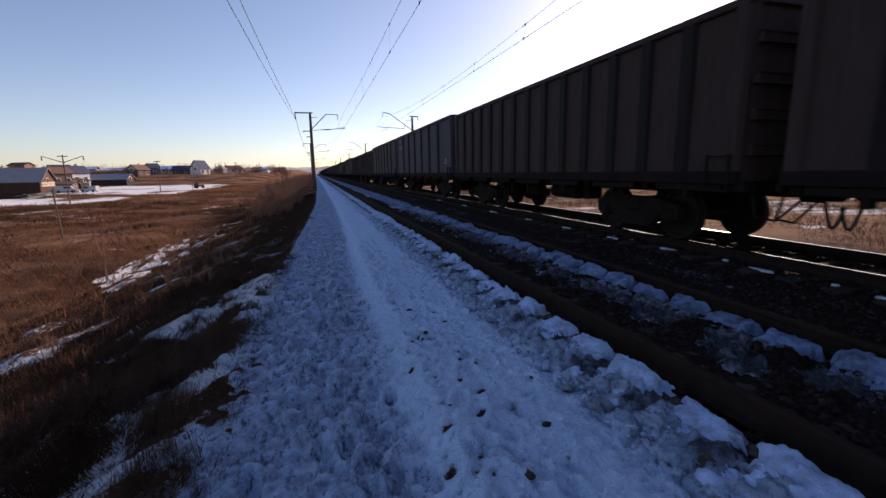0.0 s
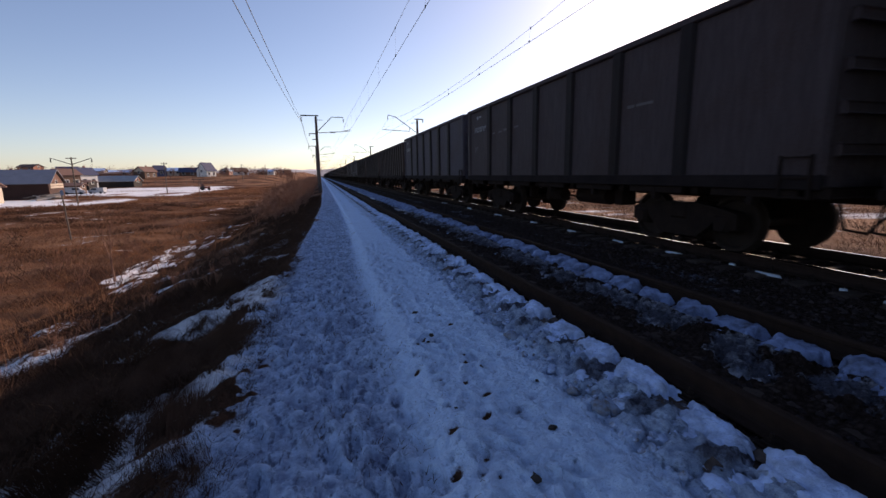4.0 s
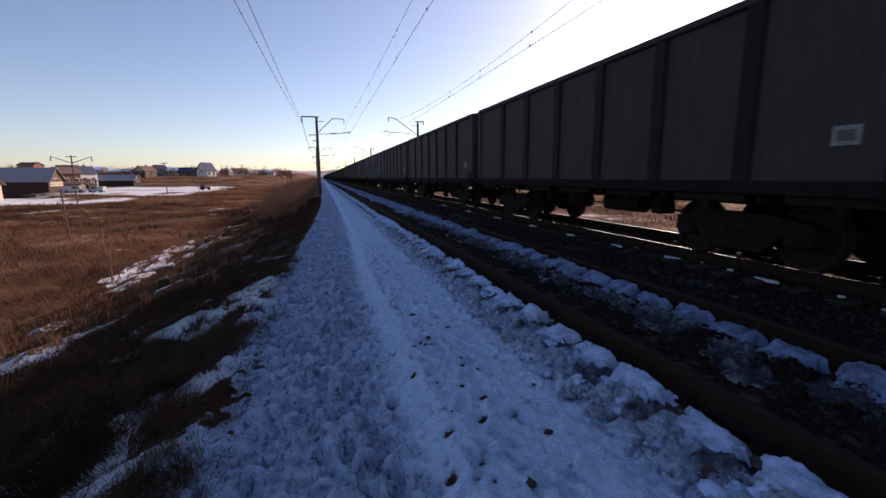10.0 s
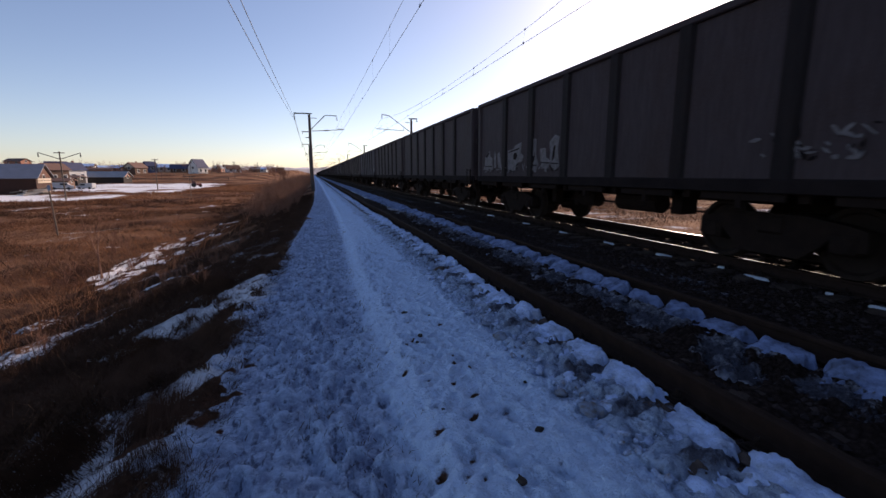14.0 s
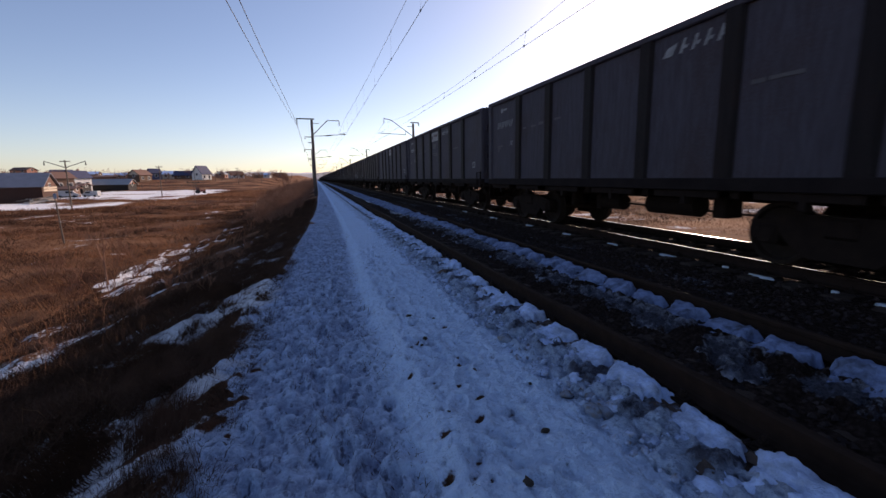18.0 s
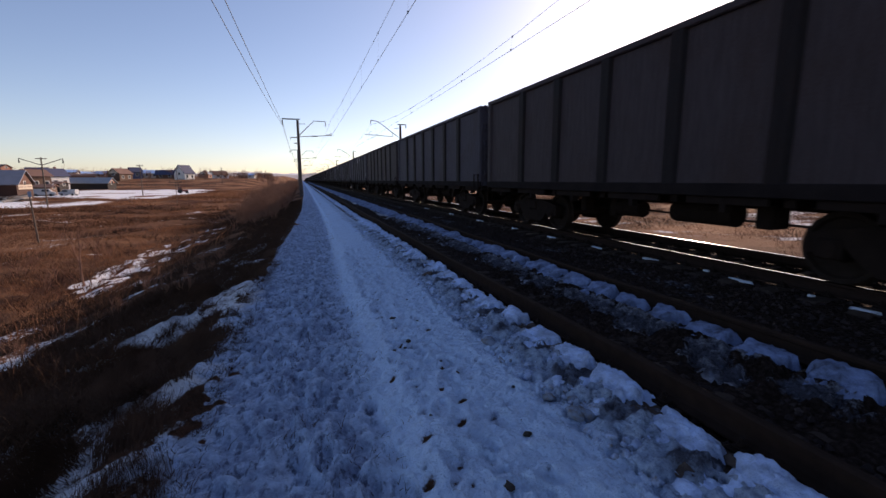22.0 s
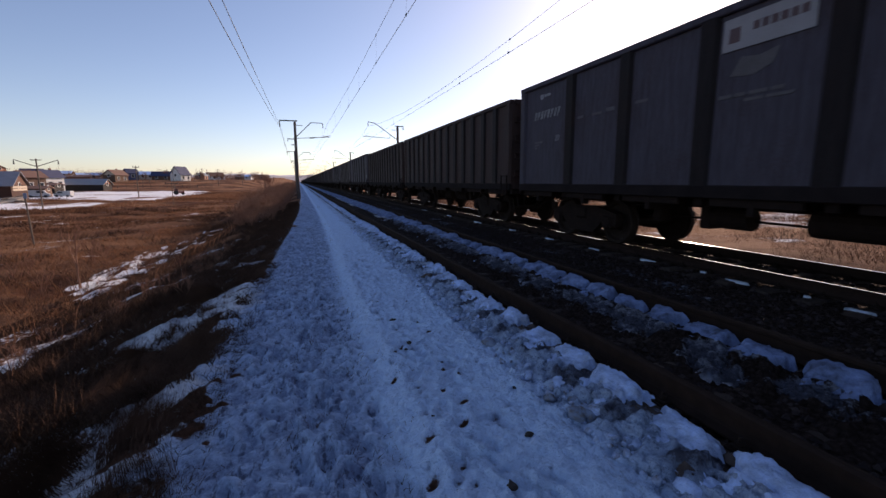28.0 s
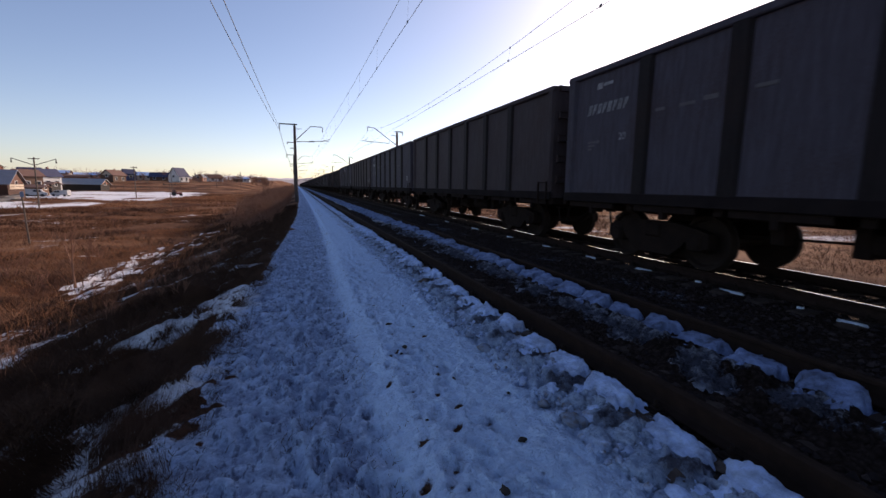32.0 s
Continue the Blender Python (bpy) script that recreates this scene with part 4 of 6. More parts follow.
def gondola(paint, post_places, width, TOP, label):
    """An open goods wagon; its origin is on the rails below its middle."""
    w = tagged(new("gondola_wagon"), label, "railway wagon", "wagons of the goods train")
    h = BODY / 2
    for s in (-1, 1):
        side = bmesh.new()
        box(side, s * 1.50, -h + 0.05, 1.28, s * 1.445, h - 0.05, TOP - 0.06)
        part("side_wall", side, paint, w)
        low = bmesh.new()
        box(low, s * 1.56, -h, 1.10, s * 1.42, h, 1.30, 0.015)
        part("side_sill", low, "near_black", w, "near-black side sill")
    deck = bmesh.new()
    box(deck, -1.44, -h + 0.05, 1.24, 1.44, h - 0.05, 1.32)
    part("floor", deck, "iron", w)
    load = bmesh.new()
    bmesh.ops.create_grid(load, x_segments=10, y_segments=40, size=1.0)
    for v in load.verts:
        v.co = Vector((v.co.x * 1.44, v.co.y * (h - 0.12), 3.0 + 0.25 * noise.noise(v.co * 6) - 0.3 * abs(v.co.x)))
    part("coal_load", load, "coal", w, "black coal below the rim", True)
    for s in (-1, 1):
        chord = bmesh.new()
        box(chord, s * 1.575, -h, TOP - 0.12, s * 1.40, h, TOP, 0.02)
        part("top_rail", chord, paint, w)
        for i in range(7):
            y = -h + 0.95 + i * (BODY - 1.9) / 6
            skirt = bmesh.new()
            box(skirt, s * 1.50, y - 0.66, 0.98, s * 1.43, y + 0.66, 1.098, 0.01)
            box(skirt, s * 1.51, y - 0.05, 0.86, s * 1.36, y + 0.05, 1.095, 0.01)
            part("hatch_edge", skirt, "iron", w)
        for i, d in enumerate(post_places):
            y = h - d
            ends = i in (0, len(post_places) - 1)
            wide = width * (0.8 if ends else 1.0)
            bm = bmesh.new()
            a = [bm.verts.new((s * (1.498 + dx), y + dy * wide, 1.12)) for dx, dy in ((0, -0.5), (0.055, -0.36), (0.055, 0.36), (0, 0.5))]
            b = [bm.verts.new((s * (1.498 + dx), y + dy * wide, TOP - 0.08)) for dx, dy in ((0, -0.5), (0.075, -0.36), (0.075, 0.36), (0, 0.5))]
            for k in range(3):
                bm.faces.new((a[k], a[k + 1], b[k + 1], b[k]))
            bm.faces.new(a)
            bm.faces.new(b)
            bmesh.ops.recalc_face_normals(bm, faces=bm.faces[:])
            part("post", bm, paint if ends else "post", w)
        end = bmesh.new()
        box(end, -1.5, s * (h - 0.05), 1.14, 1.5, s * h, TOP - 0.06)
        end = part("end_wall", end, paint, w)
        for z in (1.6, 2.1, 2.6, 3.15):
            rib = bmesh.new()
            box(rib, -1.4, s * (h + 0.001), z - 0.07, 1.4, s * (h + 0.06), z + 0.07, 0.02)
            part("end_rib", rib, paint, end)
        rim = bmesh.new()
        box(rim, -1.395, s * (h - 0.07), TOP - 0.12, 1.395, s * (h + 0.05), TOP - 0.003, 0.02)
        part("end_rim", rim, paint, end)
        beam = bmesh.new()
        box(beam, -1.5, s * (h - 0.02), 1.0, 1.5, s * (h + 0.08), 1.135, 0.02)
        part("end_beam", beam, "iron", w)
        ladder = bmesh.new()
        x0 = s * 1.56
        for y in (s * (h - 0.5), s * (h - 0.12)):
            box(ladder, x0, y - 0.02, 0.98, x0 + s * 0.03, y + 0.02, 1.55)
        for z in (1.0, 1.26, 1.52):
            box(ladder, x0, min(s * (h - 0.5), s * (h - 0.12)), z - 0.012, x0 + s * 0.03, max(s * (h - 0.5), s * (h - 0.12)), z + 0.012)
        part("step", ladder, "iron", w)
        coup = bmesh.new()
        box(coup, -0.12, s * (h - 0.4), 0.93, 0.12, s * (h + 0.12), 1.15, 0.03)
        box(coup, -0.2, s * (h + 0.08), 0.86, 0.2, s * (h + 0.31), 1.22, 0.06)
        part("coupler", coup, "iron", w)
        part("brake_hose", hose_mesh(s), None, w)
        part("uncoupling_lever", lever_mesh(s), None, w)
    sill = bmesh.new()
    box(sill, -0.2, -h + 0.1, 0.86, 0.2, h - 0.1, 1.24, 0.02)
    part("centre_sill", sill, "iron", w)
    for i in range(8):
        y = -h + 0.14 + i * (BODY - 0.28) / 7
        for x0, x1 in ((-1.42, -0.2), (0.2, 1.42)):
            cross = bmesh.new()
            box(cross, x0, y - 0.07, 0.98, x1, y + 0.07, 1.236)
            part("cross_member", cross, "iron", w) if x0 < 0 else cross.free()
    tank = bmesh.new()
    tube(tank, (-0.75, -1.6, 0.78), (-0.75, -0.4, 0.78), 0.2, sides=14)
    part("air_reservoir", tank, "iron", w)
    cyl = bmesh.new()
    tube(cyl, (-0.7, 0.5, 0.74), (-0.7, 1.15, 0.74), 0.17, sides=14)
    box(cyl, -0.85, 1.15, 0.55, -0.55, 1.35, 0.98, 0.02)
    part("brake_cylinder", cyl, "iron", w)
    rod = bmesh.new()
    tube(rod, (-0.55, -3.3, 0.66), (-0.62, 0.5, 0.72), 0.02, sides=6)
    tube(rod, (-0.65, 1.3, 0.72), (-0.4, 3.3, 0.62), 0.02, sides=6)
    box(rod, -1.0, -2.3, 0.62, -0.6, -2.05, 1.0, 0.02)
    box(rod, -0.95, 2.1, 0.6, -0.7, 2.3, 1.0, 0.02)
    part("brake_rod", rod, "iron", w)
    for y in (-4.04, 4.325):
        bogie(w, y)
    return w


BROAD = [0.14] + [2.28 + 1.748 * i for i in range(6)] + [BODY - 0.14]
CLOSE = [0.14 + 0.93 * i for i in range(15)]
KINDS = {
    "wide": gondola("paint_blue", BROAD, 0.34, 3.84, "blue-grey open goods wagon with broad dark side posts"),
    "grey": gondola("paint_grey", BROAD, 0.32, 3.84, "grimy grey open goods wagon with broad dark side posts"),
    "narrow": gondola("paint_brown", CLOSE, 0.3, 3.71, "rusty brown open goods wagon with close narrow ribs"),
}

# the train's way along the track, in metres since the start; the wagons follow evenly
WAY = (-0.00035406880, 0.0114028951, 13.6204174)
HEAD_END = 18.21


def way(t):
    return ((WAY[0] * t + WAY[1]) * t + WAY[2]) * t


def wagon_y(n, t):
    """The middle of wagon n: its front end passes about 14 m ahead of the eye at n seconds."""
    return HEAD_END - n * PITCH + way(t) - BODY / 2


NARROW, GREY = {-9, -8, -6, -4, -3, 0, 1, 2, 26, 27}, {-7, -5, -2, 4, 5, 8, 9, 10, 12, 13, 14, 15, 20, 22, 24, 29, 31}
WAGONS = {}
for n in range(-15, 36):
    src = KINDS["narrow" if n in NARROW else "grey" if n in GREY else "wide"]
    if src.get("used"):
        WAGONS[n] = copy_thing(src, pose(TRAIN_AXIS, wagon_y(n, 0), RAIL_Z))
    else:
        WAGONS[n], src["used"] = src, 1
        src.matrix_basis = pose(TRAIN_AXIS, wagon_y(n, 0), RAIL_Z)
for src in KINDS.values():
    del src["used"]
for w in WAGONS.values():
    if "used" in w:
        del w["used"]


def head_wagon():
    """A wagon of the train's far head: walls, posts, sill and two bogies."""
    w = tagged(new("gondola_wagon"), "open goods wagon far ahead in the train", "railway wagon", "wagons of the goods train")
    h = BODY / 2
    walls, ribs, low = bmesh.new(), bmesh.new(), bmesh.new()
    for s in (-1, 1):
        box(walls, s * 1.5, -h, 1.28, s * 1.44, h, 3.84)
        box(walls, -1.44, s * h, 1.28, 1.44, s * (h - 0.05), 3.8)
        for d in BROAD:
            box(ribs, s * 1.565, h - d - 0.14, 1.12, s * 1.502, h - d + 0.14, 3.78)
    box(low, -1.52, -h, 1.0, 1.52, h, 1.278)
    box(low, -0.2, -h - 0.3, 0.86, 0.2, h + 0.3, 1.0)
    part("body", walls, "paint_grey", w)
    part("posts", ribs, "post", w)
    part("underframe", low, "near_black", w)
    for y in (-4.04, 4.325):
        wheels = bmesh.new()
        for e in (-0.925, 0.925):
            for x in (-0.8, 0.8):
                tube(wheels, (x - 0.07, y + e, 0.478), (x + 0.07, y + e, 0.478), 0.475, sides=16)
        for x in (-1.02, 1.02):
            box(wheels, x - 0.09, y - 1.15, 0.4, x + 0.09, y + 1.15, 0.8, 0.04)
        box(wheels, -0.95, y - 0.2, 0.5, 0.95, y + 0.2, 0.86)
        part("bogie", wheels, "iron", w)
    return w


first = head_wagon()
for n in range(-48, -15):
    WAGONS[n] = copy_thing(first, pose(TRAIN_AXIS, wagon_y(n, 0), RAIL_Z)) if n > -48 else first
    WAGONS[n].matrix_basis = pose(TRAIN_AXIS, wagon_y(n, 0), RAIL_Z)


def flat_shape(outlines, x, material, name, parent, label=""):
    """Thin painted shapes on the side of a wagon, one part for each outline in (y, z)."""
    for o in outlines:
        bm = bmesh.new()
        f = bm.faces.new([bm.verts.new((x, y, z)) for y, z in o])
        ext = bmesh.ops.extrude_face_region(bm, geom=[f])
        for v in ext["geom"]:
            if isinstance(v, bmesh.types.BMVert):
                v.co.x -= 0.004
        bmesh.ops.recalc_face_normals(bm, faces=bm.faces[:])
        ob = part(name, bm, material, parent, label)
    return ob


def bar(d0, d1, z0, z1):
    """A bar on a wagon's side, from its distance behind the front end and its height over the rails."""
    y0, y1 = BODY / 2 - d0, BODY / 2 - d1
    return ((y0, z0), (y1, z0), (y1, z1), (y0, z1))


def text_part(word, y, z, size, x, material, parent):
    cu = bpy.data.curves.new("lettering", "FONT")
    cu.body, cu.size, cu.extrude = word, size, 0.002
    tmp = new("lettering", cu)
    me = bpy.data.meshes.new_from_object(tmp.evaluated_get(bpy.context.evaluated_depsgraph_get()))
    bpy.data.objects.remove(tmp)
    me.materials.append(MAT[material])
    return part("lettering", me, None, parent, "small white lettering", at=pose(x, y, z, 90, 0, -90))


def digit_bar(d, low, wide=0.085, tall=0.2, lean=0.05):
    """A slanting bar, as tall and wide as a painted digit."""
    y = BODY / 2 - d
    return ((y, low), (y - wide, low), (y - wide - lean, low + tall), (y - lean, low + tall))


def mark(n, number=True, board=False, logo=False, plate=False, dash=False, twenty=False, bars=8):
    w, x = WAGONS[n], -1.506
    if number:
        for i in range(bars):
            flat_shape([digit_bar(0.68 + i * 0.15, 2.93, 0.035), digit_bar(0.735 + i * 0.15, 2.93 + 0.07 * (i % 2), 0.035, 0.2 - 0.07 * (i % 2))], x, "worn_white", "number_bar", w, "worn white painted bar")
        flat_shape([bar(0.95, 1.1, 3.42, 3.54), bar(1.14, 1.4, 3.46, 3.52)], x, "worn_white", "painted_line", w)
        flat_shape([bar(0.74, 1.0, 2.34, 2.38), bar(0.74, 0.95, 2.27, 2.31), bar(0.74, 0.86, 2.2, 2.24), bar(1.02, 1.1, 2.33, 2.39)], x, "faded", "painted_line", w)
    if twenty:
        text_part("20", BODY / 2 - 1.66, 2.34, 0.2, x, "worn_white", w)
    if board:
        b = flat_shape([bar(6.0, 7.22, 3.2, 3.64)], -1.52, "white", "name_board", w, "white name board")
        for i in range(6):
            flat_shape([bar(6.44 + i * 0.12, 6.44 + i * 0.12 + 0.085, 3.4, 3.51)], -1.525, "red", "board_bar", b)
        flat_shape([bar(6.1, 6.26, 3.3, 3.5)], -1.525, "red", "board_emblem", b)
        flat_shape([((BODY / 2 - 6.15, 2.85), (BODY / 2 - 6.3, 3.09), (BODY / 2 - 6.55, 3.05), (BODY / 2 - 6.82, 3.11), (BODY / 2 - 6.75, 2.91), (BODY / 2 - 6.5, 2.81))], x, "faded", "emblem", w, "faded painted emblem")
        for i, (d0, d1) in enumerate(((6.0, 6.2), (6.25, 6.4), (6.46, 6.7), (6.75, 6.92), (6.4, 6.65), (6.7, 7.05))):
            flat_shape([bar(d0, d1, 2.55 if i < 4 else 2.47, 2.6 if i < 4 else 2.51)], x, "faded", "painted_line", w)
    if logo:
        flat_shape([((BODY / 2 - 7.9, 3.36), (BODY / 2 - 8.12, 3.36), (BODY / 2 - 8.22, 3.55), (BODY / 2 - 8.0, 3.5))] + [digit_bar(8.26 + i * 0.24, 3.36, 0.06, 0.22, 0.08) for i in range(4)] + [digit_bar(8.34 + i * 0.24, 3.42, 0.07, 0.05, 0.03) for i in range(4)], x, "worn_white", "emblem", w)
    if plate:
        p = flat_shape([bar(12.16, 12.46, 1.72, 1.95)], -1.51, "worn_white", "plate", w, "small square white plate")
        flat_shape([bar(12.21, 12.41, 1.77, 1.9)], -1.516, "faded", "plate_mark", p)
    if dash:
        flat_shape([bar(9.6, 9.8, 2.6, 2.66), bar(9.85, 10.3, 2.61, 2.66), bar(2.55, 2.75, 2.74, 2.79), bar(3.05, 3.35, 2.74, 2.79), bar(3.5, 3.75, 2.76, 2.83), bar(4.3, 4.6, 2.78, 2.83)], x, "faded", "painted_line", w)


for n in (7, 28):
    mark(n, board=True, logo=True, plate=True, dash=True, twenty=True)
for n in (17, 19):
    mark(n, board=True, logo=True, dash=True, twenty=True, plate=True)
mark(16, number=False, board=True, plate=True)
for n in (3, 4, 6, 11, 23, 24, -1):
    mark(n, plate=n not in (3, 4), dash=n % 2 == 0)
mark(18, logo=True, plate=True, dash=True, twenty=True)
mark(30, dash=True, plate=True, twenty=True, bars=9)
mark(32, twenty=True, dash=True)
for n in (8, 9, 10, 25, 29):
    mark(n, number=False, plate=True)


def graffiti(w):
    """Worn silver spray: broad filled shapes with dark strokes through them, and ragged flecks along their foot."""
    y0, x, rng = BODY / 2, -1.507, random.Random(8)

    def fill(ring, material="graffiti", lift=0.0, label="worn silver sprayed shape"):
        flat_shape([[(y0 - d, z) for d, z in ring]], x - lift, material, "graffiti_shape", w, label)

    fill(((0.58, 1.5), (0.62, 1.95), (0.82, 2.0), (0.8, 2.06), (1.05, 2.16), (1.12, 1.95), (1.3, 1.9), (1.28, 1.72), (1.34, 1.52), (1.1, 1.5), (1.0, 1.46), (0.8, 1.5)))
    fill(((1.46, 1.56), (1.42, 2.0), (1.5, 2.12), (1.56, 2.0), (1.6, 1.6)))
    fill(((1.78, 1.58), (1.7, 2.02), (1.86, 2.1), (1.98, 1.8), (2.06, 1.55)))
    fill(((2.2, 1.6), (2.1, 2.0), (2.32, 2.1), (2.4, 1.8), (2.36, 1.52)))
    fill(((2.55, 1.5), (2.52, 2.1), (2.9, 2.12), (3.0, 2.22), (3.45, 2.3), (3.42, 1.98), (3.6, 1.9), (3.52, 1.74), (3.2, 1.7), (3.12, 1.52), (2.9, 1.42), (2.7, 1.5)))
    fill(((3.95, 1.48), (3.9, 2.0), (4.12, 2.14), (4.2, 2.34), (4.36, 2.32), (4.34, 1.9), (4.5, 1.62), (4.36, 1.44)))
    fill(((4.66, 1.52), (4.56, 2.04), (4.86, 2.06), (4.9, 1.8), (5.08, 1.74), (5.04, 1.5)))
    fill(((5.12, 1.62), (5.06, 2.2), (5.3, 2.36), (5.52, 2.3), (5.46, 1.98), (5.56, 1.56), (5.36, 1.46)))
    for ring in (((0.64, 1.62), (0.64, 1.65), (1.26, 1.64), (1.26, 1.61)), ((0.7, 1.97), (0.82, 1.93), (1.02, 2.1), (0.98, 2.12)), ((2.92, 1.82), (2.96, 2.0), (3.14, 2.02), (3.18, 1.9), (3.1, 1.8)), ((2.6, 2.02), (2.6, 2.05), (3.3, 2.14), (3.3, 2.1)), ((3.1, 1.52), (3.16, 1.68), (3.24, 1.66), (3.18, 1.5)),
                 ((4.14, 1.56), (4.2, 1.84), (4.3, 2.0), (4.26, 1.76)), ((4.0, 1.6), (4.0, 1.63), (4.4, 1.62), (4.4, 1.59)), ((5.2, 1.7), (5.26, 2.06), (5.36, 2.1), (5.3, 1.76)), ((4.62, 1.66), (4.62, 1.69), (5.5, 1.64), (5.5, 1.61))):
        fill(ring, "near_black", 0.0045, "dark sprayed stroke")
    for d0, d1, low, high, count in ((0.6, 5.5, 1.42, 1.62, 50), (10.6, 12.0, 1.55, 1.95, 40)):
        for k in range(count):
            d, z, n, wide, turn = rng.uniform(d0, d1), rng.uniform(low, high), rng.uniform(0.04, 0.12), rng.uniform(0.015, 0.04), rng.uniform(-1.2, 1.2)
            ring = []
            for i in range(8):
                a = 6.2832 * i / 8
                u, v = n * rng.uniform(0.6, 1.1) * math.cos(a), wide * rng.uniform(0.6, 1.1) * math.sin(a)
                ring.append((d + u * math.cos(turn) - v * math.sin(turn), z + u * math.sin(turn) + v * math.cos(turn)))
            fill(ring, "graffiti" if k % 3 else "near_black", 0.009 + 0.0002 * k, "worn sprayed fleck")


graffiti(WAGONS[14])


# ---- overhead line ----
def string(bm, x, y, z, n, r=0.075):
    """A string of n insulator discs hanging from a point."""
    tube(bm, (x, y, z), (x, y, z - 0.13 * n - 0.1), 0.018, sides=6)
    for i in range(n):
        tube(bm, (x, y, z - 0.1 - 0.13 * i), (x, y, z - 0.16 - 0.13 * i), r, r * 0.45, 10)
    return bm


def mast(x, y, side, axis, near):
    """A concrete mast with a bent cantilever over the track (towards side) and a feeder bracket behind it."""
    tall = 7.45 if near else 7.6
    g = float(land(x, y, False))
    m = tagged(new("catenary_mast"), "tall concrete railway mast with a steel cantilever over the track", "mast", "catenary masts")
    m.matrix_basis = pose(x, y, 0)
    bm = bmesh.new()
    tube(bm, (0, 0, g - 0.3), (0, 0, tall), 0.175, 0.12, 14)
    part("post", bm, "mast", m)
    reach = abs(axis - x) * side
    foot, bend, end = ((5.95, (0.46, 7.46), (0.8, 7.44)) if near else (6.2, (0.76, 7.95), (1.0, 8.08)))
    arm = bmesh.new()
    sweep(arm, ((0, 0, foot), (reach * bend[0], 0, bend[1]), (reach * end[0], 0, end[1])), 0.038, 8)
    tube(arm, (0, 0, tall - 0.3), (side * 0.7, 0, tall - 0.3), 0.025, sides=6)
    part("cantilever", arm, "steel", m)
    ins = bmesh.new()
    string(ins, reach * end[0], 0, end[1] - 0.02, 3)
    part("insulator", ins, "insulator", m)
    reg = bmesh.new()
    if near:
        sweep(reg, ((0, 0, 5.9), (reach * 0.3, 0, 5.95), (reach * 0.98, 0, 6.12)), 0.032, 6)
        tube(reg, (reach * 0.4, 0, 5.97), (reach * 0.55, 0, 6.0), 0.06, sides=8)
        tube(reg, (reach * 0.75, 0, 6.05), (reach * 1.0, 0, 6.3), 0.014, sides=6)
    else:
        sweep(reg, ((reach * 0.27, 0, 6.4), (reach * 1.2, 0, 6.55)), 0.032, 6)
        tube(reg, (reach * 0.27, 0, 6.4), (reach * 0.27, 0, 6.75), 0.025, sides=6)
        tube(reg, (reach * 1.1, 0, 6.54), (reach * 0.98, 0, 6.95), 0.014, sides=6)
    tube(reg, (reach * 1.02, 0, 6.12), (reach * 0.8, 0, 6.2 if near else 6.49), 0.012, sides=6)
    part("steady_arm", reg, "steel", m)
    out, inn = (1.45, 0.25) if near else (0.68, 0.3)
    back = bmesh.new()
    box(back, min(-side * out, side * inn), -0.05, tall + 0.06, max(-side * out, side * inn), 0.05, tall + 0.17, 0.01)
    tube(back, (0, 0, tall - 0.02), (0, 0, tall + 0.08), 0.05, sides=8)
    part("bracket", back, "steel", m)
    if near:
        for l, z in ((0.77, 5.78), (0.45, 5.22)):
            small = bmesh.new()
            box(small, min(-side * l, 0), -0.035, z, max(-side * l, 0), 0.035, z + 0.08, 0.01)
            part("bracket", small, "steel", m)
        ins3 = bmesh.new()
        string(ins3, -side * 0.72, 0, 5.8, 1, 0.06)
        part("insulator", ins3, "insulator", m)
    ins2 = bmesh.new()
    string(ins2, -side * (out - 0.05), 0, tall + 0.08, 4 if near else 2, 0.1)
    part("insulator", ins2, "insulator", m)
    return m


SPAN = 46.5
for k in range(-1, 13):
    mast(-0.1 if k == 0 else -0.5 if k > 0 else -1.3, 46 + k * SPAN, 1, NEAR_AXIS, True)
    mast(10.75, 48.3 + k * SPAN, -1, TRAIN_AXIS, False)


def wire(name, points, r, label, group):
    cu = bpy.data.curves.new(name, "CURVE")
    cu.dimensions, cu.bevel_depth, cu.bevel_resolution = "3D", r, 0
    sp = cu.splines.new("POLY")
    sp.points.add(len(points) - 1)
    for p, q in zip(sp.points, points):
        p.co = (*q, 1)
    cu.materials.append(MAT["wire"])
    tmp = new(name, cu)
    me = bpy.data.meshes.new_from_object(tmp.evaluated_get(bpy.context.evaluated_depsgraph_get()))
    bpy.data.objects.remove(tmp)
    return tagged(new(name, me), label, "wire", group)


def hanging(x0, y0, z0, x1, y1, z1, sag, n=16):
    return [(x0 + (x1 - x0) * t, y0 + (y1 - y0) * t, z0 + (z1 - z0) * t - 4 * sag * t * (1 - t)) for t in np.linspace(0, 1, n)]


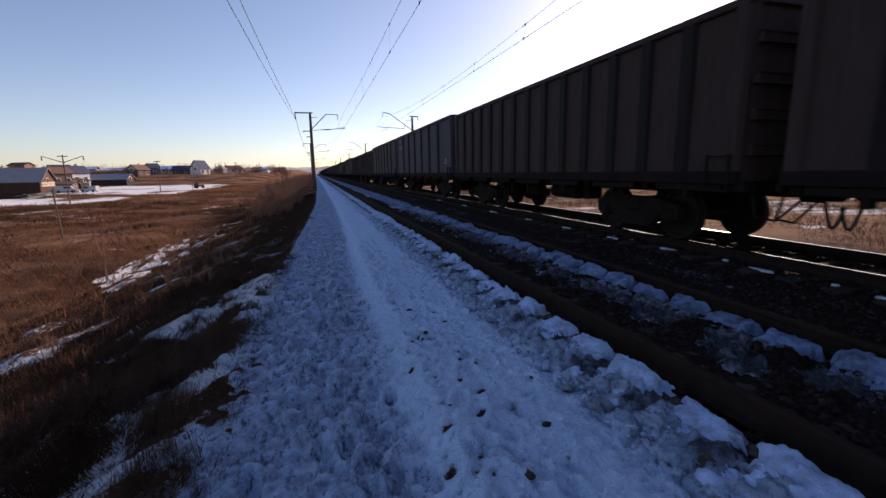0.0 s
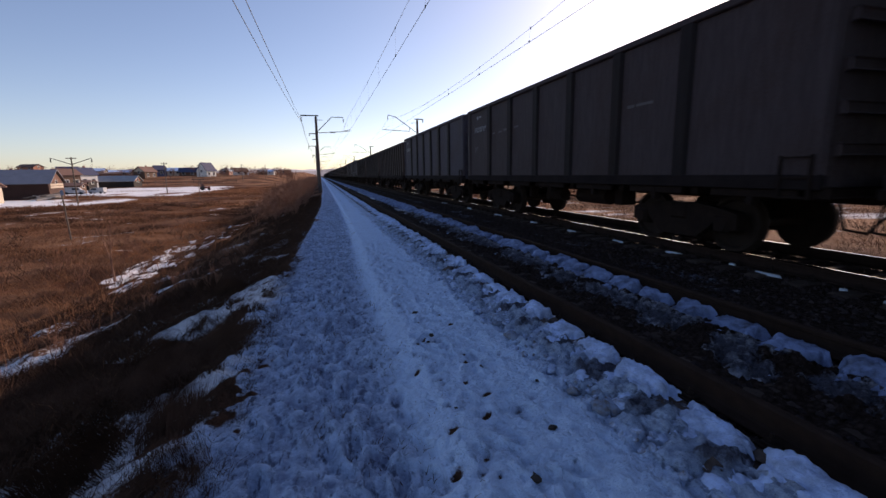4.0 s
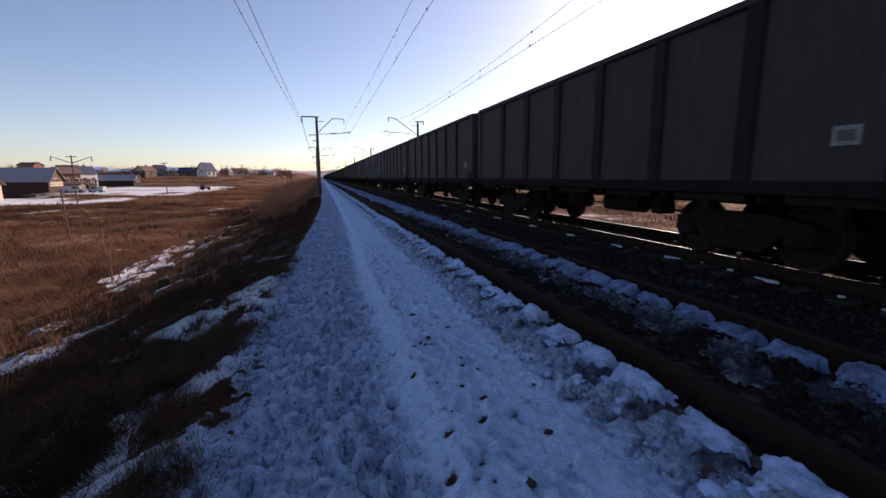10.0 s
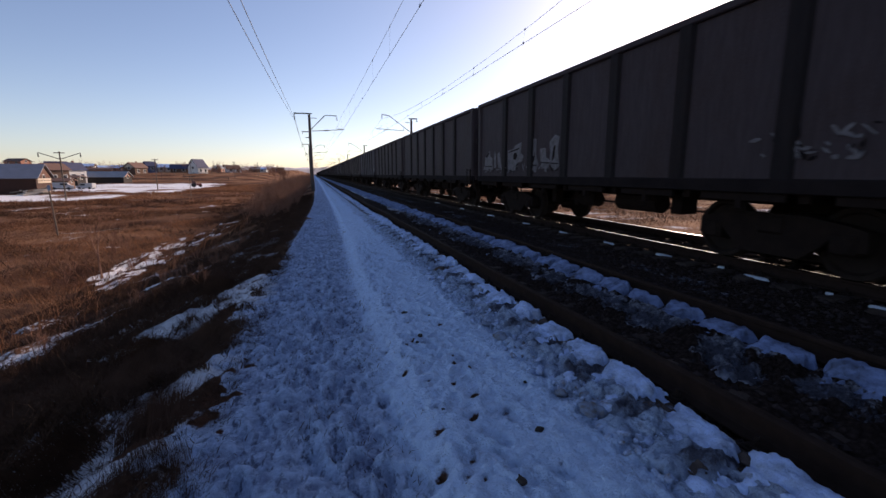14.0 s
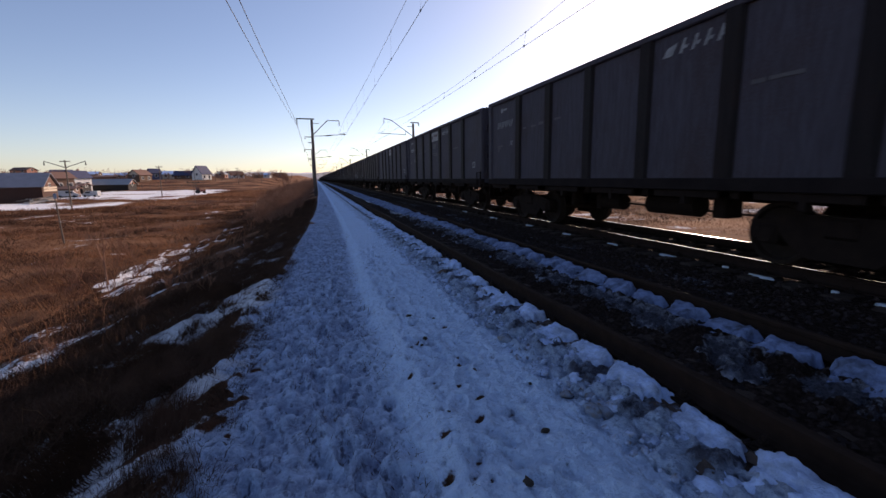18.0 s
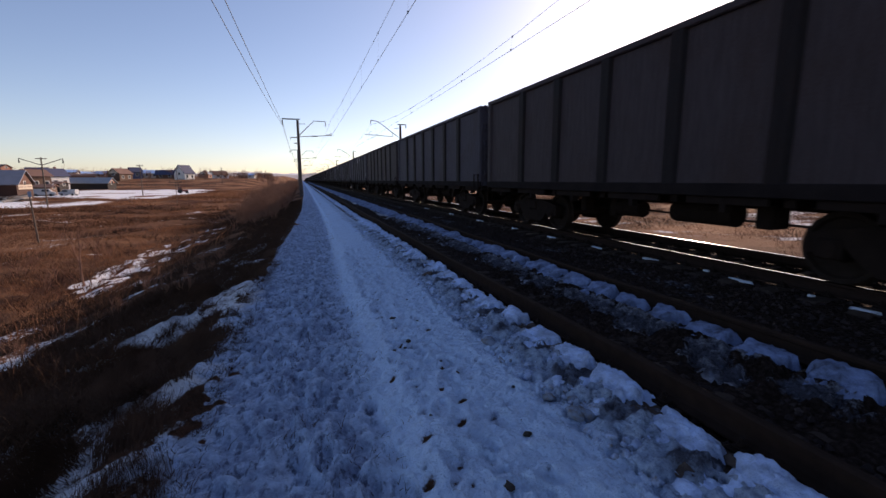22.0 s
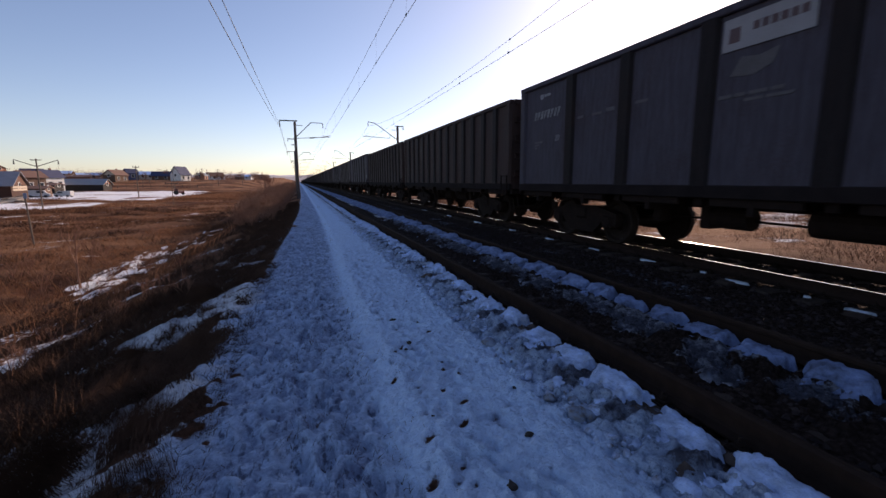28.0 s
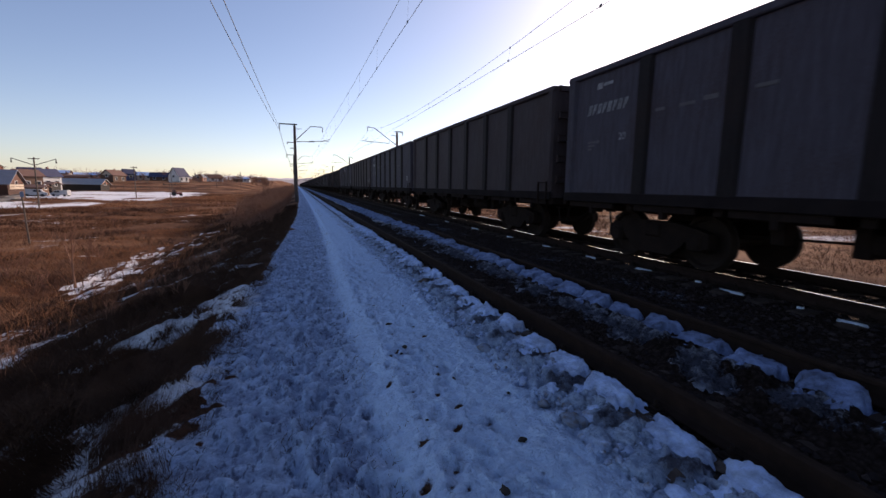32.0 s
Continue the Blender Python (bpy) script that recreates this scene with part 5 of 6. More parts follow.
for axis, y0, cz, mz in ((3.12, 46.0, 6.28, 7.62), (TRAIN_AXIS, 48.3, 6.28, 7.62)):
    contact, mess = [], []
    for k in range(-1, 12):
        a, b = y0 + (k - 1) * SPAN, y0 + k * SPAN
        z = 0.12 if k % 2 else -0.12
        contact += hanging(axis + z, a, cz, axis - z, b, cz, 0.03, 8)[:-1]
        sag = 0.35 if axis < 5 else 1.1
        mess += hanging(axis, a, mz, axis, b, mz, sag, 16)[:-1]
        if k > 4:
            continue
        for j, t in enumerate(np.linspace(0.06, 0.94, 9)):
            y = a + (b - a) * t
            drop = bmesh.new()
            low, top = Vector((axis + z - 2 * z * t, y, cz - 0.12 * t * (1 - t))), Vector((axis, y, mz - 4 * sag * t * (1 - t)))
            tube(drop, low, top, 0.002, sides=4)
            box(drop, low.x - 0.012, y - 0.04, low.z - 0.02, low.x + 0.012, y + 0.04, low.z + 0.05)
            box(drop, top.x - 0.012, y - 0.04, top.z - 0.03, top.x + 0.012, y + 0.04, top.z + 0.03)
            tagged(part("dropper", drop, "wire"), "thin dropper between messenger and contact wire", "wire", "droppers")
    wire("contact_wire", contact, 0.009, "dark copper contact wire over the track", "overhead wires")
    wire("messenger_wire", mess, 0.008, "dark messenger cable above the contact wire", "overhead wires")
for dx, dz, sag in ((0.0, 0.0, 0.35), (0.32, 0.05, 0.2)):
    pts = hanging(-2.55 + dx * 1.3, -0.5, 7.2 + dz, -1.5 + dx * 0.2, 46, 6.95 + dz, sag)[:-1]
    for k in range(0, 11):
        pts += hanging(-1.5 + dx * 0.2, 46 + k * SPAN, 6.95 + dz, -1.5 + dx * 0.2, 46 + (k + 1) * SPAN, 6.95 + dz, 0.5)[:-1]
    wire("feeder_wire", hanging(-1.5 + dx * 0.2, -47, 7.6, -2.55 + dx * 1.3, -0.5, 7.2 + dz, 0.4)[:-1] + pts, 0.013, "dark feeder cable on the bank side of the masts", "overhead wires")

# ---- village ----
PAINTS = {}


def tint(name, c, rough=0.85, scale=3.0):
    if name not in PAINTS:
        PAINTS[name] = plain(name, tuple(v * 0.8 for v in c), tuple(min(v * 1.15, 0.95) for v in c), scale, rough, 0, 0.3)
    return PAINTS[name]


def house(name, x, y, turn, w, d, h, pitch, wall, roof, label, gable=None, openings=4, snow=False, chimney=False, category="house", z=None):
    """A gabled building: w along its ridge, d across it, walls h high, the roof rising by pitch."""
    g = float(land(x, y, False)) if z is None else z
    t = tagged(new(name), label, category, "village buildings")
    t.matrix_basis = pose(x, y, g, 0, 0, turn)
    bm = bmesh.new()
    prism(bm, ((-d / 2, -1.2), (d / 2, -1.2), (d / 2, h), (0, h + pitch), (-d / 2, h)), -w / 2, w / 2)
    bmesh.ops.rotate(bm, verts=bm.verts[:], matrix=Matrix.Rotation(radians(90), 3, "Z"))
    part("wall", bm, wall, t)
    eave, run = 0.45, math.hypot(d / 2, pitch)
    for s in (-1, 1):
        r = bmesh.new()
        box(r, -w / 2 - eave, 0, 0, w / 2 + eave, run + 0.5, 0.12)
        ob = part("roof", r, roof, t, at=pose(0, 0, h + pitch + 0.04, 0, 0, 0 if s > 0 else 180) @ pose(0, 0, 0, -math.degrees(math.atan2(pitch, d / 2))))
        if snow:
            sn = bmesh.new()
            box(sn, -w / 2 - 0.2, 0.1, 0.125, w / 2 + 0.2, run + 0.25, 0.2, 0.03)
            part("roof_snow", sn, "snow", ob)
    if gable:
        for s in (-1, 1):
            gb = bmesh.new()
            prism(gb, ((-d / 2 + 0.25, h), (d / 2 - 0.25, h), (0, h + pitch - 0.15)), -0.03, 0.03)
            bmesh.ops.rotate(gb, verts=gb.verts[:], matrix=Matrix.Rotation(radians(90), 3, "Z"))
            part("gable", gb, gable, t, at=pose(s * (w / 2 + 0.02), 0, 0))
    rng = random.Random(int(x * 7 + y))
    for i in range(openings):
        for s in (-1, 1):
            wx = -w / 2 + (i + 0.5) * w / openings
            fr = bmesh.new()
            box(fr, wx - 0.65, s * (d / 2) - 0.06, h * 0.38, wx + 0.65, s * (d / 2) + 0.06, h * 0.38 + 1.4, 0.02)
            win = part("window", fr, tint("window_white", (0.6, 0.6, 0.58)), t)
            pn = bmesh.new()
            box(pn, wx - 0.5, s * (d / 2) - 0.07, h * 0.38 + 0.12, wx + 0.5, s * (d / 2) + 0.075, h * 0.38 + 1.28)
            part("pane", pn, tint("window_glass", (0.03, 0.035, 0.045), 0.12), win)
    for s in (-1, 1):
        fr = bmesh.new()
        box(fr, s * w / 2 - 0.06, -0.6, h * 0.75, s * w / 2 + 0.06, 0.6, h * 0.75 + 1.2, 0.02)
        win = part("window", fr, tint("window_white", (0.6, 0.6, 0.58)), t)
        pn = bmesh.new()
        box(pn, s * w / 2 - 0.075, -0.45, h * 0.75 + 0.1, s * w / 2 + 0.075, 0.45, h * 0.75 + 1.1)
        part("pane", pn, tint("window_glass", (0.03, 0.035, 0.045), 0.12), win)
    if chimney:
        c = bmesh.new()
        box(c, w * 0.2 - 0.25, 0.3, h + pitch * 0.4, w * 0.2 + 0.25, 0.8, h + pitch + 0.6, 0.04)
        part("chimney", c, tint("chimney_brick", (0.25, 0.12, 0.08)), t)
    return t


def along(u_deg, dist):
    """A place by its bearing from the track's line (left is negative) and its distance."""
    return dist * math.sin(radians(u_deg)), dist * math.cos(radians(u_deg))


BLUE, TIN, BROWNR = tint("roof_blue", (0.05, 0.06, 0.12), 0.8), tint("roof_tin", (0.3, 0.31, 0.33), 0.5), tint("roof_brown", (0.16, 0.09, 0.07), 0.8)
WHITEW, TIMBERW, BRICKW, DARKW, CREAM = tint("plaster_white", (0.7, 0.68, 0.64)), tint("log_wall", (0.13, 0.075, 0.05)), tint("brick_wall", (0.33, 0.16, 0.11)), tint("dark_boards", (0.022, 0.018, 0.017)), tint("cream_wall", (0.5, 0.43, 0.34))
barn = house("barn", -51.9, 93.2, 11, 12, 8, 2.7, 2.2, tint("barn_boards", (0.06, 0.027, 0.019)), tint("roof_slate", (0.2, 0.21, 0.25), 0.5), "dark timber barn with a grey tin roof", tint("barn_gable", (0.11, 0.05, 0.033)), 0, category="barn", z=-1.6)
for z0, z1 in ((1.75, 2.1), (2.2, 2.55)):
    planks = bmesh.new()
    box(planks, 6.03, -3.4, z0, 6.1, 3.4, z1, 0.01)
    part("plank_band", planks, CREAM, barn, "pale planks across the gable end")
house("cabin", -47.6, 79, 10, 3.2, 3.0, 2.2, 0.5, CREAM, BROWNR, "small cream cabin with a flat brown roof", None, 1, category="cabin", z=-1.5)
house("log_house", -60, 127, 60, 4.5, 4, 4.2, 1.3, TIMBERW, BROWNR, "timber house with a brown roof and pale gable", CREAM, 2, z=-1.4)
house("blue_roof_house", -67.2, 152, 62, 5, 4.2, 4.2, 1.9, WHITEW, BLUE, "white house with a blue steep roof", WHITEW, 2, chimney=True, z=-1.2)
house("shed", -61.6, 160, -4, 11, 5.5, 1.9, 1.5, DARKW, TIN, "low dark shed with a grey tin roof", tint("shed_gable", (0.26, 0.11, 0.075)), 0, False, category="shed", z=-1.0)
house("white_cottage", -96.7, 232, 10, 5.5, 5, 2.0, 1.2, WHITEW, BROWNR, "white cottage with snow on its roof", None, 1, True, z=3.0)
house("cream_house", -71.3, 212, 70, 7, 5, 3.4, 2.0, TIMBERW, BROWNR, "brown timber house with a cream gable", CREAM, 2, chimney=True, z=1.0)
house("navy_house", -72.5, 233, 40, 4.2, 4, 3.4, 1.8, tint("wall_navy", (0.06, 0.08, 0.15)), BLUE, "narrow navy blue house", None, 1, z=2.2)
house("blue_bungalow", -62.5, 242, 5, 7.5, 6, 2.2, 2.0, TIMBERW, BLUE, "low house with a broad blue roof", None, 2, z=2.2)
house("gable_house", -51.3, 227, 62, 6, 5.4, 3.4, 3.6, WHITEW, BLUE, "tall white house with a steep blue-grey roof", WHITEW, 2, z=1.4)
house("brick_house", -49.2, 262, 80, 5, 4.5, 3.0, 1.4, BRICKW, TIN, "small brick house with a pale end", WHITEW, 1, z=1.9)
house("brown_house", -47.5, 292, 30, 8, 7, 2.4, 2.2, WHITEW, BROWNR, "white house with a brown roof", None, 2, chimney=True, z=2.4)
house("far_house", -39, 332, 20, 5, 5, 2.0, 1.3, TIMBERW, TIN, "far low timber house", None, 1, z=3.2)
house("far_house", -34.6, 342, -15, 6, 5, 1.8, 1.2, WHITEW, BROWNR, "far low white house", None, 1, True, z=3.2)
house("far_house", -103, 262, 25, 6.5, 5, 1.6, 1.1, TIMBERW, TIN, "far low house with a snowy roof", None, 1, True, z=3.2)
house("far_house", -99, 272, -10, 7.5, 5, 1.7, 1.3, BRICKW, TIN, "far low brick house", None, 2, True, z=3.2)
house("far_house", -71.8, 252, 15, 6, 5, 2.2, 1.6, CREAM, TIN, "far cream house with a tin roof", None, 2, True, z=2.8)
house("far_house", -86, 275, 40, 8, 6, 2.4, 1.6, TIMBERW, BROWNR, "far timber house with a brown roof", None, 2, z=3.2)
house("far_house", -135, 290, 20, 9, 6, 2.4, 1.6, WHITEW, BLUE, "far white house with a blue roof", None, 2, z=4.5)
house("far_house", -157, 300, -20, 10, 6, 2.2, 1.5, BRICKW, BROWNR, "far brick house on the rise", None, 2, z=6.5)
house("far_house", -60, 330, 12, 9, 6, 2.3, 1.6, WHITEW, TIN, "far white house with a pale roof", None, 2, True, z=3.3)
house("far_house", -27, 380, 10, 8, 6, 2.2, 1.4, BRICKW, BROWNR, "far low brick house", None, 2, z=3.4)


house("lean_to", -57.5, 121, 8, 7, 4, 1.9, 0.5, TIMBERW, BROWNR, "low brown lean-to by the timber house", None, 0, category="shed")
house("lean_to", -66, 144, -5, 9, 4, 2.1, 0.5, DARKW, BROWNR, "long dark lean-to before the white house", None, 0, category="shed")
house("lean_to", -84, 205, 5, 14, 4, 2.0, 0.6, BRICKW, BROWNR, "long low brick outbuilding", None, 0, category="shed")


def white_van(x, y, turn, k=1.0):
    """A parked pickup under snow: cab, bed and wheels."""
    t = tagged(new("parked_van"), "pale parked van by the timber houses", "van")
    t.matrix_basis = pose(x, y, float(land(x, y, False)), 0, 0, turn) @ Matrix.Scale(k, 4)
    bm = bmesh.new()
    prism(bm, ((-2.2, 0.4), (2.3, 0.4), (2.3, 1.0), (1.7, 1.15), (1.2, 1.85), (-2.2, 1.9)), -0.9, 0.9)
    bmesh.ops.bevel(bm, geom=bm.edges[:], offset=0.08, segments=2, affect="EDGES")
    part("body", bm, tint("van_white", (0.4, 0.4, 0.4), 0.4), t)
    for sx in (-1.4, 1.45):
        for sy in (-0.85, 0.85):
            wl = bmesh.new()
            tube(wl, (sx, sy - 0.1, 0.36), (sx, sy + 0.1, 0.36), 0.36, sides=16)
            part("wheel", wl, "rubber", t)
    for sy in (-0.905, 0.905):
        g = bmesh.new()
        box(g, -0.2, sy - 0.01, 1.2, 1.2, sy + 0.01, 1.7, 0.01)
        part("window", g, tint("window_glass", (0.03, 0.035, 0.045), 0.12), t)
    return t


white_van(-53.5, 116, 15, 0.85)
white_van(-49.8, 118, 170, 0.75)


def log_pile(x, y, turn, n, label="loose pile of pale sawn timber"):
    t = tagged(new("timber_pile"), label, "timber pile")
    t.matrix_basis = pose(x, y, float(land(x, y, False)), 0, 0, turn)
    rng = random.Random(n)
    for i in range(n):
        lv = i // 5
        b = bmesh.new()
        tw = rng.uniform(-0.9, 0.9)
        tube(b, (-1.1 + rng.uniform(-0.5, 0.5), (i % 5) * 0.32 - 0.7 + lv * 0.14 - tw, 0.16 + lv * 0.28), (1.1 + rng.uniform(-0.5, 0.5), (i % 5) * 0.32 - 0.7 + lv * 0.14 + tw, 0.3 + lv * 0.28 + tw * 0.5), 0.13, 0.12, 8)
        part("log", b, "timber" if i % 2 else tint("fresh_wood", (0.6, 0.5, 0.4)), t)
    return t


log_pile(-43.0, 86, 20, 15)
log_pile(-45.5, 88, -10, 12)
log_pile(-55.5, 122, 5, 12)


def fence(x0, y0, x1, y1, tall, label, material="timber"):
    t = tagged(new("fence"), label, "fence")
    n = int(math.hypot(x1 - x0, y1 - y0) / 2.2)
    for i in range(n + 1):
        x, y = x0 + (x1 - x0) * i / n, y0 + (y1 - y0) * i / n
        g = float(land(x, y, False))
        p = bmesh.new()
        box(p, x - 0.06, y - 0.06, g - 0.2, x + 0.06, y + 0.06, g + tall, 0.01)
        part("fence_post", p, material, t)
        if i < n:
            xa, ya = x0 + (x1 - x0) * (i + 1) / n, y0 + (y1 - y0) * (i + 1) / n
            for f in (0.35, 0.8):
                r = bmesh.new()
                tube(r, (x, y, g + tall * f), (xa, ya, float(land(xa, ya, False)) + tall * f), 0.045, sides=5)
                part("rail", r, material, t)
    return t


fence(-66, 168, -30, 176, 1.3, "grey wooden fence before the village")
fence(-60, 205, -36, 214, 1.4, "grey wooden fence behind the snowy yard")

# the red tractor at the edge of the snow
tractor = tagged(new("tractor"), "dark red tractor parked on the field", "tractor")
tractor.matrix_basis = pose(-30.1, 130, float(land(-30.1, 130, False)), 0, 0, 20) @ Matrix.Scale(0.75, 4)
tb = bmesh.new()
box(tb, -0.2, -0.45, 0.6, 1.6, 0.45, 1.25, 0.06)
part("bonnet", tb, tint("tractor_red", (0.22, 0.05, 0.035), 0.5), tractor)
tb = bmesh.new()
box(tb, -1.3, -0.7, 0.7, -0.25, 0.7, 2.2, 0.08)
part("cab", tb, tint("tractor_cab", (0.12, 0.05, 0.04), 0.5), tractor)
for tx, tr in ((-0.9, 0.7), (1.2, 0.42)):
    for ty in (-0.75, 0.75):
        tb = bmesh.new()
        tube(tb, (tx, ty - 0.15, tr), (tx, ty + 0.15, tr), tr, sides=18)
        part("wheel", tb, "rubber", tractor)



def pole(x, y, tall, arms=False, cap=False, crossbar=0.0, lean=0.0, label="weathered wooden pole standing in dry grass", name="wooden_pole"):
    g = float(land(x, y, False))
    p = tagged(new(name), label, "pole", "poles in the field")
    p.matrix_basis = pose(x, y, g, 0, lean, 0)
    bm = bmesh.new()
    tube(bm, (0, 0, -0.4), (0, 0, tall), 0.1 if tall > 4 else 0.05, 0.075 if tall > 4 else 0.035, 10)
    part("shaft", bm, "timber", p)
    if arms:
        for s in (-1, 1):
            a = bmesh.new()
            tube(a, (0, 0, tall - 1.0), (s * 2.3, 0, tall - 0.15), 0.05, 0.04, 8)
            arm = part("arm", a, "steel", p)
            l = bmesh.new()
            tube(l, (s * 2.3, 0, tall - 0.12), (s * 2.3, 0, tall - 0.7), 0.03, 0.09, 10)
            part("lamp_head", l, "steel", arm)
        c = bmesh.new()
        box(c, -0.6, -0.05, tall - 0.22, 0.6, 0.05, tall - 0.12, 0.01)
        part("crossbar", c, "timber", p)
    if crossbar:
        c = bmesh.new()
        box(c, -crossbar, -0.05, tall - 0.35, crossbar, 0.05, tall - 0.22, 0.01)
        part("crossbar", c, "timber", p)
        for s in (-1, 1):
            i = bmesh.new()
            tube(i, (s * crossbar * 0.85, 0, tall - 0.22), (s * crossbar * 0.85, 0, tall - 0.02), 0.05, 0.03, 8)
            part("insulator", i, "insulator", p)
    if cap:
        c = bmesh.new()
        box(c, -0.04, -0.07, tall - 0.28, 0.12, -0.045, tall + 0.02, 0.01)
        part("sign_plate", c, tint("plate_blue", (0.22, 0.28, 0.38)), p, "pale blue plate")
    return p


pole(-14.0, 29.2, 2.8, cap=True, lean=-2, label="short leaning wooden post with a pale plate")
pole(-31.8, 69.5, 6.35, arms=True, label="wooden lamp pole with two slanting arms", name="lamp_pole")
pole(-32.3, 107, 6.7, crossbar=0.6)
pole(-18.0, 74, 3.4, crossbar=0.9)
pole(-39.5, 165, 6.8, crossbar=0.5)
pole(-30.0, 190, 6.5, crossbar=0.5)
pole(-23.0, 205, 6.5)

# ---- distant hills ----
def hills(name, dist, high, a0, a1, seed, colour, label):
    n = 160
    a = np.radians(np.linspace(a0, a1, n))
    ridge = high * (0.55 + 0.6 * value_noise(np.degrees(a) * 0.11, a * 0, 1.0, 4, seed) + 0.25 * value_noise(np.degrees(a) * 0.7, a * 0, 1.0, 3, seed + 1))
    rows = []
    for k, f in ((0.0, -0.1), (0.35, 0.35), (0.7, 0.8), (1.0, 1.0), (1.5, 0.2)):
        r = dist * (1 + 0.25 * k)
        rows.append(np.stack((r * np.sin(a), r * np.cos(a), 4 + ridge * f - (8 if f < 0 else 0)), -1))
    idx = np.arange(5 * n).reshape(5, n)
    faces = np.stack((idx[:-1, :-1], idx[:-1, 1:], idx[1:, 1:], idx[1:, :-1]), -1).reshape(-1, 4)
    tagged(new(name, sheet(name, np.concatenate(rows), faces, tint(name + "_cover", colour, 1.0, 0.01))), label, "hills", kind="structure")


# both ranges are paler than their cover: distance haze put into the base colour
hills("backdrop_hills_far", 3300, 90, -75, 70, 3, (0.62, 0.62, 0.66), "pale hills on the horizon, haze in their colour")
hills("backdrop_hills_near", 2100, 46, -75, 70, 9, (0.4, 0.38, 0.39), "low wooded hills beyond the village, paled by painted haze")


# ---- dry grass, weeds and brush ----
def blades(name, x, y, tall, width, lean, label, material="straw", seed=1, bend=0.35, parts=2):
    """One mesh of many bent blades standing on the land."""
    rng = np.random.RandomState(seed)
    n = len(x)
    z = land(x, y) - 0.02
    a = rng.rand(n) * 6.283
    l = lean * (0.3 + rng.rand(n))
    dx, dy = np.cos(a) * l * tall, np.sin(a) * l * tall
    px, py = -np.sin(a + 1.1) * width, np.cos(a + 1.1) * width
    levels = []
    for k in range(parts + 1):
        t = k / parts
        w = 1 - t * 0.85
        cx, cy, cz = x + dx * t ** 1.8, y + dy * t ** 1.8, z + tall * t * (1 - bend * l * t)
        levels.append(np.stack((cx - px * w, cy - py * w, cz), -1))
        levels.append(np.stack((cx + px * w, cy + py * w, cz), -1))
    v = np.stack(levels, 1)
    m = v.shape[1]
    quads = np.array([(2 * k, 2 * k + 1, 2 * k + 3, 2 * k + 2) for k in range(parts)])
    f = (quads[None] + (np.arange(n) * m)[:, None, None]).reshape(-1, 4)
    return tagged(new(name, sheet(name, v.reshape(-1, 3), f, material, False)), label, "grass", kind="stuff")


def scatter(n, x0, x1, y0, y1, seed, power=1.0, clump=None, keep=0.0):
    """Places on the bank or field, thinned by a noise so that they stand in clumps."""
    rng = np.random.RandomState(seed)
    x, y = x0 + (x1 - x0) * rng.rand(n), y0 + (y1 - y0) * rng.rand(n) ** power
    if clump:
        k = value_noise(x, y, clump, 3, seed) > keep
        x, y = x[k], y[k]
    return x, y, rng


def unbank(b, y):
    """The x at which the straightened bank has the value b."""
    return b + np.interp(y, (2, 7, 15, 25, 50, 120), (0, 0.05, 0.42, 0.72, 1.0, 1.1))


def off_snow(x, y):
    """True away from the bare snowy ridge, the snow patch on the bank and the yards."""
    b = bank_x(x, y)
    return ~((ridge_snow(x, y) > 0.45) & (value_noise(x, y, 7.0, 2, 31) > -0.08)) & ~((bank_snow(x, y) > 0.4) & (value_noise(x, y, 5.0, 2, 32) > -0.25) & (np.hypot(x + 4.6, y - 7.8) > 0.9)) & ~((np.hypot((x + 4.4) / 0.9, (y - 8.0) / 0.8) < 1) & (value_noise(x, y, 9.0, 1, 32) > -0.36))


def sun_lane(x, y):
    """Weeds lowered to let sun reach the bare patch: 0.1 there, 1 elsewhere."""
    t = np.clip(((x + 4.6) * 2.2 + (y - 7.8) * 2.05) / (2.2 ** 2 + 2.05 ** 2), 0, 1)
    return 0.1 + 0.9 * smoothstep(0.7, 1.1, np.hypot(x + 4.6 - 2.2 * t, y - 7.8 - 2.05 * t))


# weeds on the side of the embankment, standing in clumps
b, y, rng = scatter(140000, -6.8, -1.0, -0.5, 40, 11, 1.7, 0.9, -0.1)
keep = off_snow(unbank(b, y), y) & ((y > 3.6) | (b < -2.3) | (value_noise(unbank(b, y), y, 2.2, 2, 34) > 0.12))
b, y = b[keep], y[keep]
blades("bank_weeds", unbank(b, y), y, sun_lane(unbank(b, y), y) * 0.1 + 0.27 * sun_lane(unbank(b, y), y) * rng.rand(len(b)) * smoothstep(-1.0, -2.2, b) * (1 - 0.8 * smoothstep(-4.2, -5.6, b)) * (1 - 0.5 * smoothstep(8, 14, y) * (1 - smoothstep(30, 40, y))), 0.005 + 0.0003 * y, 0.8, "dense brown dead weeds on the embankment side", "weed", 11)
b, y, rng = scatter(16000, -8.5, -2.2, 1.0, 60, 12, 1.3, 0.5, -0.02)
keep = off_snow(unbank(b, y), y)
b, y = b[keep], y[keep]
blades("bank_straw", unbank(b, y), y, sun_lane(unbank(b, y), y) * (0.1 + 0.17 * rng.rand(len(b))), 0.0035 + 0.0003 * y, 0.6, "tall dry straw at the foot of the embankment", "straw", 12)
b, y, rng = scatter(75000, -5.0, -1.7, -1.0, 9, 22, 1.2, 1.1, -0.2)
keep = off_snow(unbank(b, y), y) & ((y > 3.6) | (b < -2.3) | (value_noise(unbank(b, y), y, 2.2, 2, 34) > 0.12))
b, y = b[keep], y[keep]
blades("near_weeds", unbank(b, y), y, sun_lane(unbank(b, y), y) * (0.08 + 0.2 * rng.rand(len(b))), 0.004, 1.0, "matted dead weeds low on the bank", "weed", 22)
